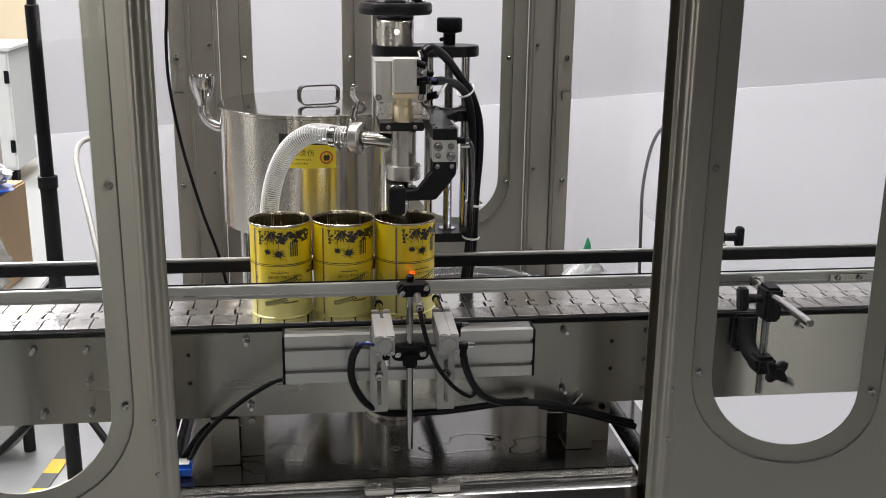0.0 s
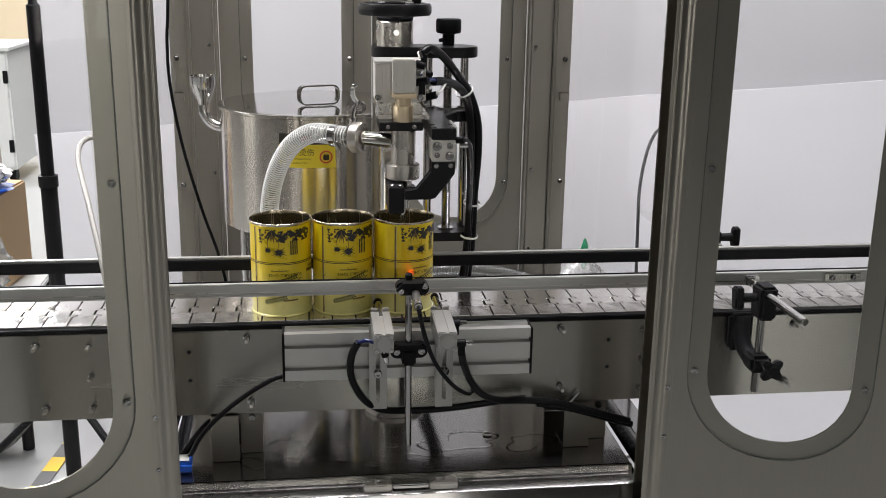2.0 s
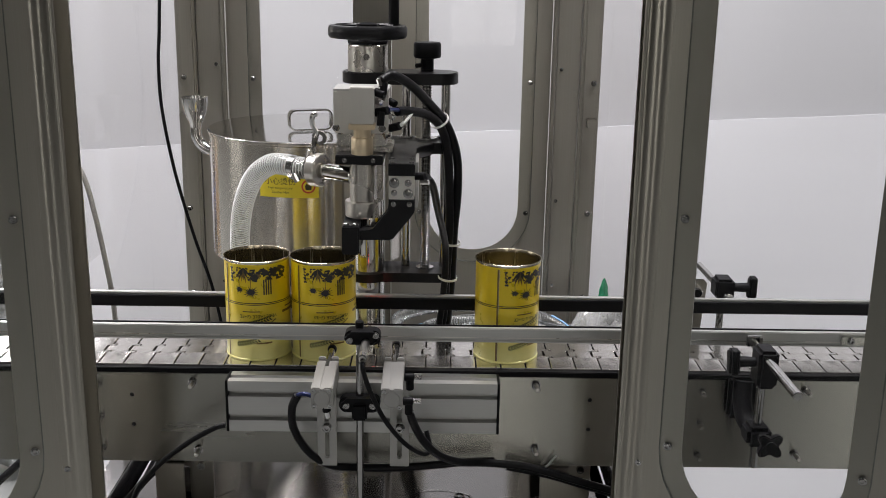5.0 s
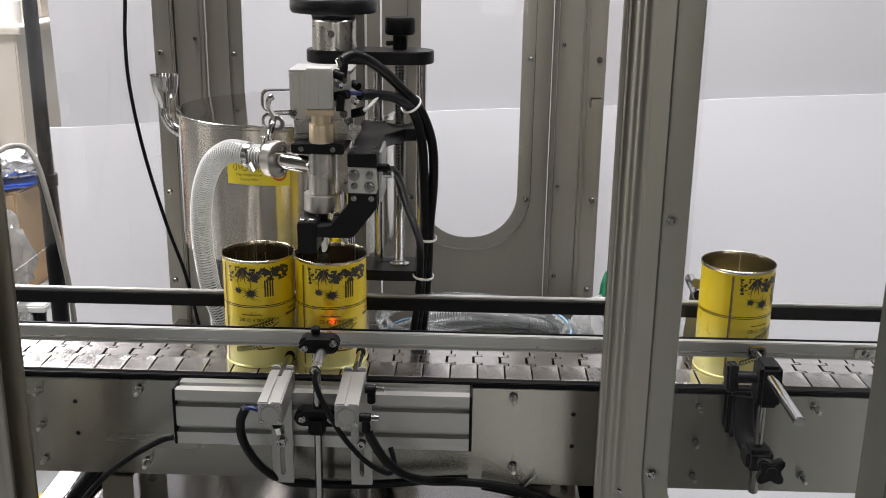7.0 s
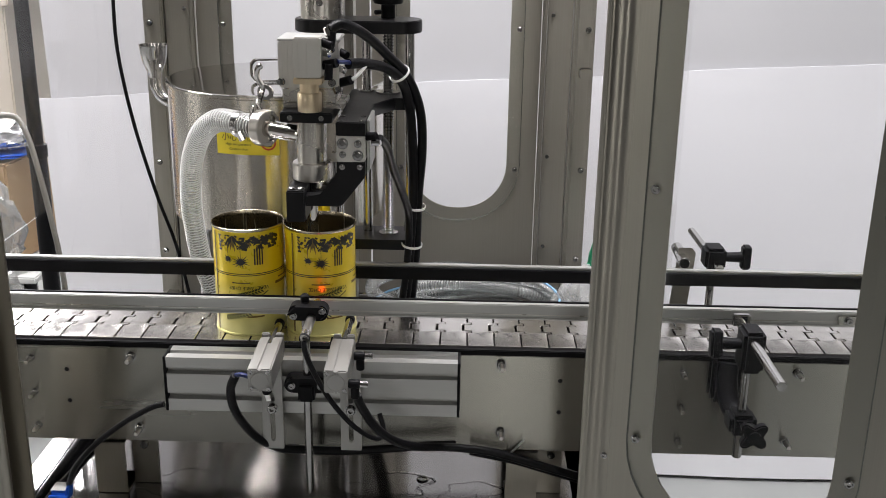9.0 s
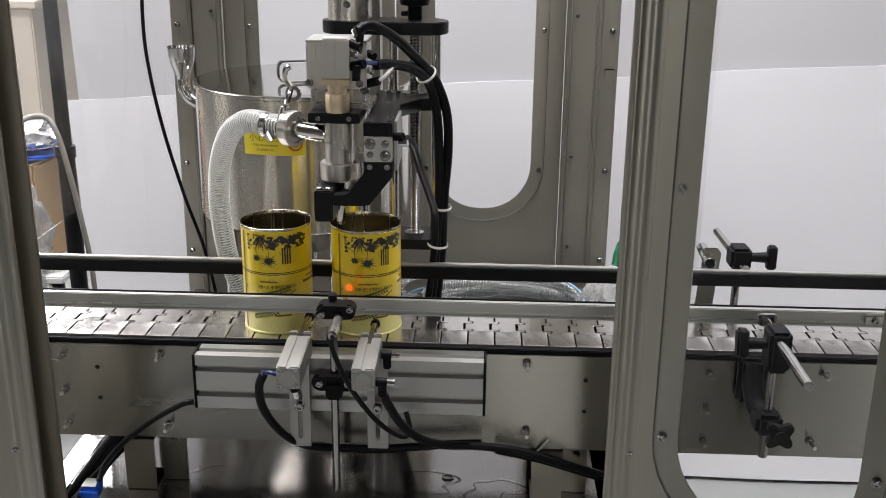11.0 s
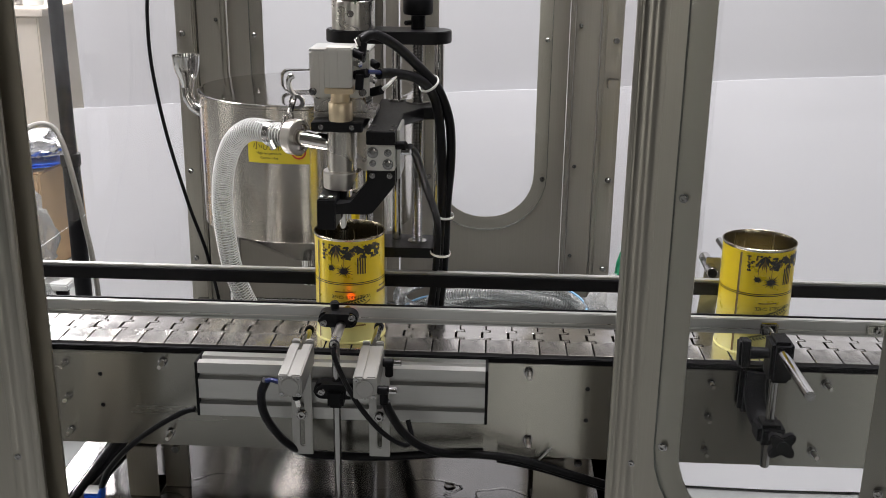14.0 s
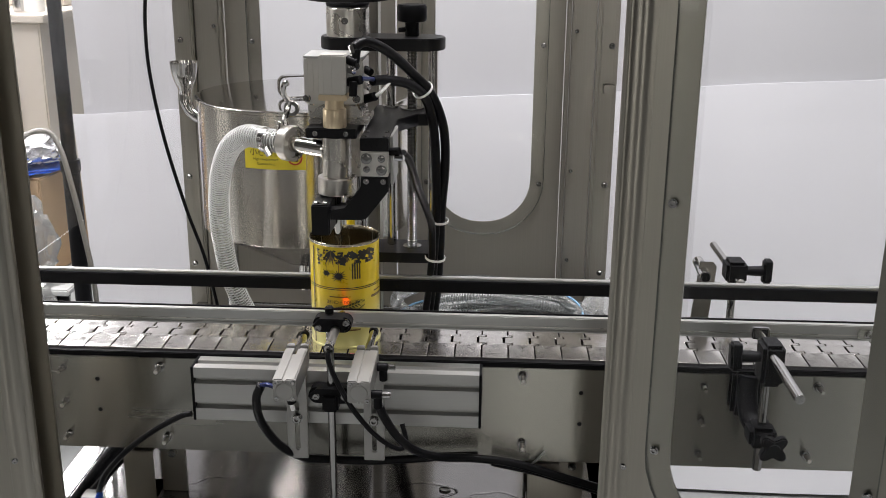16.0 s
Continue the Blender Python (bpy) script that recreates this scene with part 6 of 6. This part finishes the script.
    for x, y, z, w, d, h, material, label in ((-1.23, 1.62, 0.784, 0.17, 0.13, 0.07, FOIL, "crumpled silver foil bag lying on a box"), (-1.25, 1.62, 0.767, 0.19, 0.15, 0.02, BLUE_PL, "flat blue packet under the foil bag")):
        bm = bmesh.new()
        bmesh.ops.create_icosphere(bm, subdivisions=4, radius=1)
        for v in bm.verts:
            k = 1 + 0.25 * noise.noise(v.co * 3.1) + 0.1 * noise.noise(v.co * 9.0)
            v.co = Vector((v.co.x * w * k, v.co.y * d * k, max(0, v.co.z * 0.6 + 0.55) * h * k))
        ob = part("foil_bag" if material is FOIL else "flat_packet", bm, material)
        ob.location = (x, y, z)
        tagged(ob, label, "bag" if material is FOIL else "packet")
    wrap_bm = bmesh.new()
    bmesh.ops.create_icosphere(wrap_bm, subdivisions=4, radius=1)
    for v in wrap_bm.verts:
        k = 1 + 0.22 * noise.noise(v.co * 2.9) + 0.12 * noise.noise(v.co * 8.0)
        v.co = Vector((v.co.x * 0.15 * k, v.co.y * 0.045 * k, max(0, v.co.z * 0.55 + 0.52) * 0.25 * k))
    film = part("film_wrap", wrap_bm, FILM)
    film.location = (-1.19, 1.455, 0.466)
    tagged(film, "crumpled clear packing film leaning against the cardboard box", "packing film")
    for x, y, z, s in ((-1.13, 1.42, 0.0, 0.20), (-1.42, 1.30, 0.0, 0.24)):
        bm = bmesh.new()
        bmesh.ops.create_icosphere(bm, subdivisions=4, radius=1)
        for v in bm.verts:
            k = 1 + 0.3 * noise.noise(v.co * 2.6 + Vector((x * 5, 0, 0))) + 0.14 * noise.noise(v.co * 7.0)
            v.co = Vector((v.co.x * s * 0.7 * k, v.co.y * s * 0.7 * k, max(0, v.co.z * 0.6 + 0.6) * s * 1.9 * k))
        ob = part("plastic_sack", bm, FILM)
        ob.location = (x, y, z)
        tagged(ob, "crumpled clear plastic sack standing on the floor", "plastic sack", group="plastic sacks")
    hs = part("grey_hose", sweep([(-0.45, -0.068, 0.012), (-0.45, -0.068, 0.6), (-0.46, -0.055, 0.92), (-0.505, 0.06, 1.07), (-0.548, 0.20, 1.13), (-0.556, 0.29, 1.149), (-0.527, 0.31, 1.150), (-0.507, 0.305, 1.122), (-0.492, 0.30, 1.06), (-0.480, 0.30, 0.98), (-0.471, 0.30, 0.90), (-0.468, 0.30, 0.78), (-0.466, 0.30, 0.45), (-0.466, 0.30, 0.012)], 0.0046, 12), GREY_HOSE)
    tagged(hs, "grey flexible hose arching over to the floor beside the stand", "hose")


# ---- build ----
room()
door("front_door", pose(-0.3475, -0.211, 0, 0, 0, 22.0), True, 0.779, "open stainless steel cabinet door with a round-ended window")
door("front_door", pose(0.352, -0.186, 0, 0, 0, -22.5), False, 0.786, "open stainless steel cabinet door with a round-ended window")
rear_wall()
side_frames()
base_plate()
conv, slats, n_slats = conveyor()
guide_rail("front_guide_rail", -0.0105, True)
guide_rail("rear_guide_rail", 0.1395, False)
front_rail_support(0.583)
rear_rail_support(0.594)
gate_beam()
gate_l, piston_l = gate(-0.052, "left")
gate_r, piston_r = gate(0.052, "right")
sensor_stand()
lift_column()
filling_head()
hoses()
cables()
tank()
can_list, liquid_list = cans()
flow = stream()
clutter()
workshop()


def motions():
    # the chain runs all the time at one speed
    start = 0.46 * PITCH - CX0 - SPEED * 14.5 + PITCH / 2
    for i, s in enumerate(slats):
        walk(s, [(t / 4, slat_pose(start + i * PITCH + SPEED * t / 4, n_slats)) for t in range(65)])

    def ride(turn, stops, rate):
        """Rows of a can: holds at each stop, then rides off at rate, in metres a second. stops: (x, leaving time) in order, the last with None."""
        rows = [(0.0, pose(stops[0][0], BELT_Y, 0.9, 0, 0, turn))]
        for (xa, ta), (xb, tb) in zip(stops, stops[1:]):
            run = (xb - xa) / rate
            rows.append((ta, pose(xa, BELT_Y, 0.9, 0, 0, turn)))
            k = max(2, int(run / 0.5))
            for i in range(1, k + 1):
                if ta + run * i / k < 15.9:
                    rows.append((ta + run * i / k, pose(xa + (xb - xa) * i / k, BELT_Y, 0.9, 0, 0, turn)))
        last, ta = stops[-2]
        xe = min(stops[-1][0], last + rate * (16.0 - ta))
        rows.append((16.0, pose(xe, BELT_Y, 0.9, 0, 0, turn)))
        return rows

    plans = ([(0.0, 3.735), (1.20, None)], [(-0.1025, 4.78), (0.0, 10.765), (1.09, None)], [(-0.205, 4.78), (-0.1025, 11.76), (0.0, None)])
    for c, turn, plan, rate in zip(can_list, CAN_TURNS, plans, (0.1745, 0.1792, SPEED)):
        walk(c, ride(turn, plan, rate))
    for liq, (ta, za, tb, zb) in zip(liquid_list, ((0.0, 0.040, 3.6, 0.095), (6.4, 0.008, 10.6, 0.095), (12.45, 0.008, 15.99, 0.085))):
        rows = [(0.0, pose(0, 0, za))] + ([(ta, pose(0, 0, za))] if ta > 0 else []) + [(tb, pose(0, 0, zb)), (16.0, pose(0, 0, zb))]
        walk(liq, rows)
    # the stream drops from the nozzle while a can fills, and draws back up into it
    on, off = pose(NX, NY, 1.020), pose(NX, NY, 1.062)
    walk(flow, [(0.0, on), (3.4, on), (3.6, off), (6.3, off), (6.45, on), (10.4, on), (10.6, off), (12.4, off), (12.55, on), (16.0, on)])
    # gate pistons: the right one holds the filled can, the left one holds back the queue
    out, back = pose(0, 0, 0), pose(0, -0.020, 0)
    walk(piston_r, [(0.0, out), (3.55, out), (3.7, back), (4.6, back), (4.75, out), (10.5, out), (10.65, back), (11.6, back), (11.75, out), (16.0, out)])
    walk(piston_l, [(0.0, back), (3.4, back), (3.55, out), (4.6, out), (4.75, back), (10.4, back), (10.55, out), (11.6, out), (11.75, back), (16.0, back)])


motions()
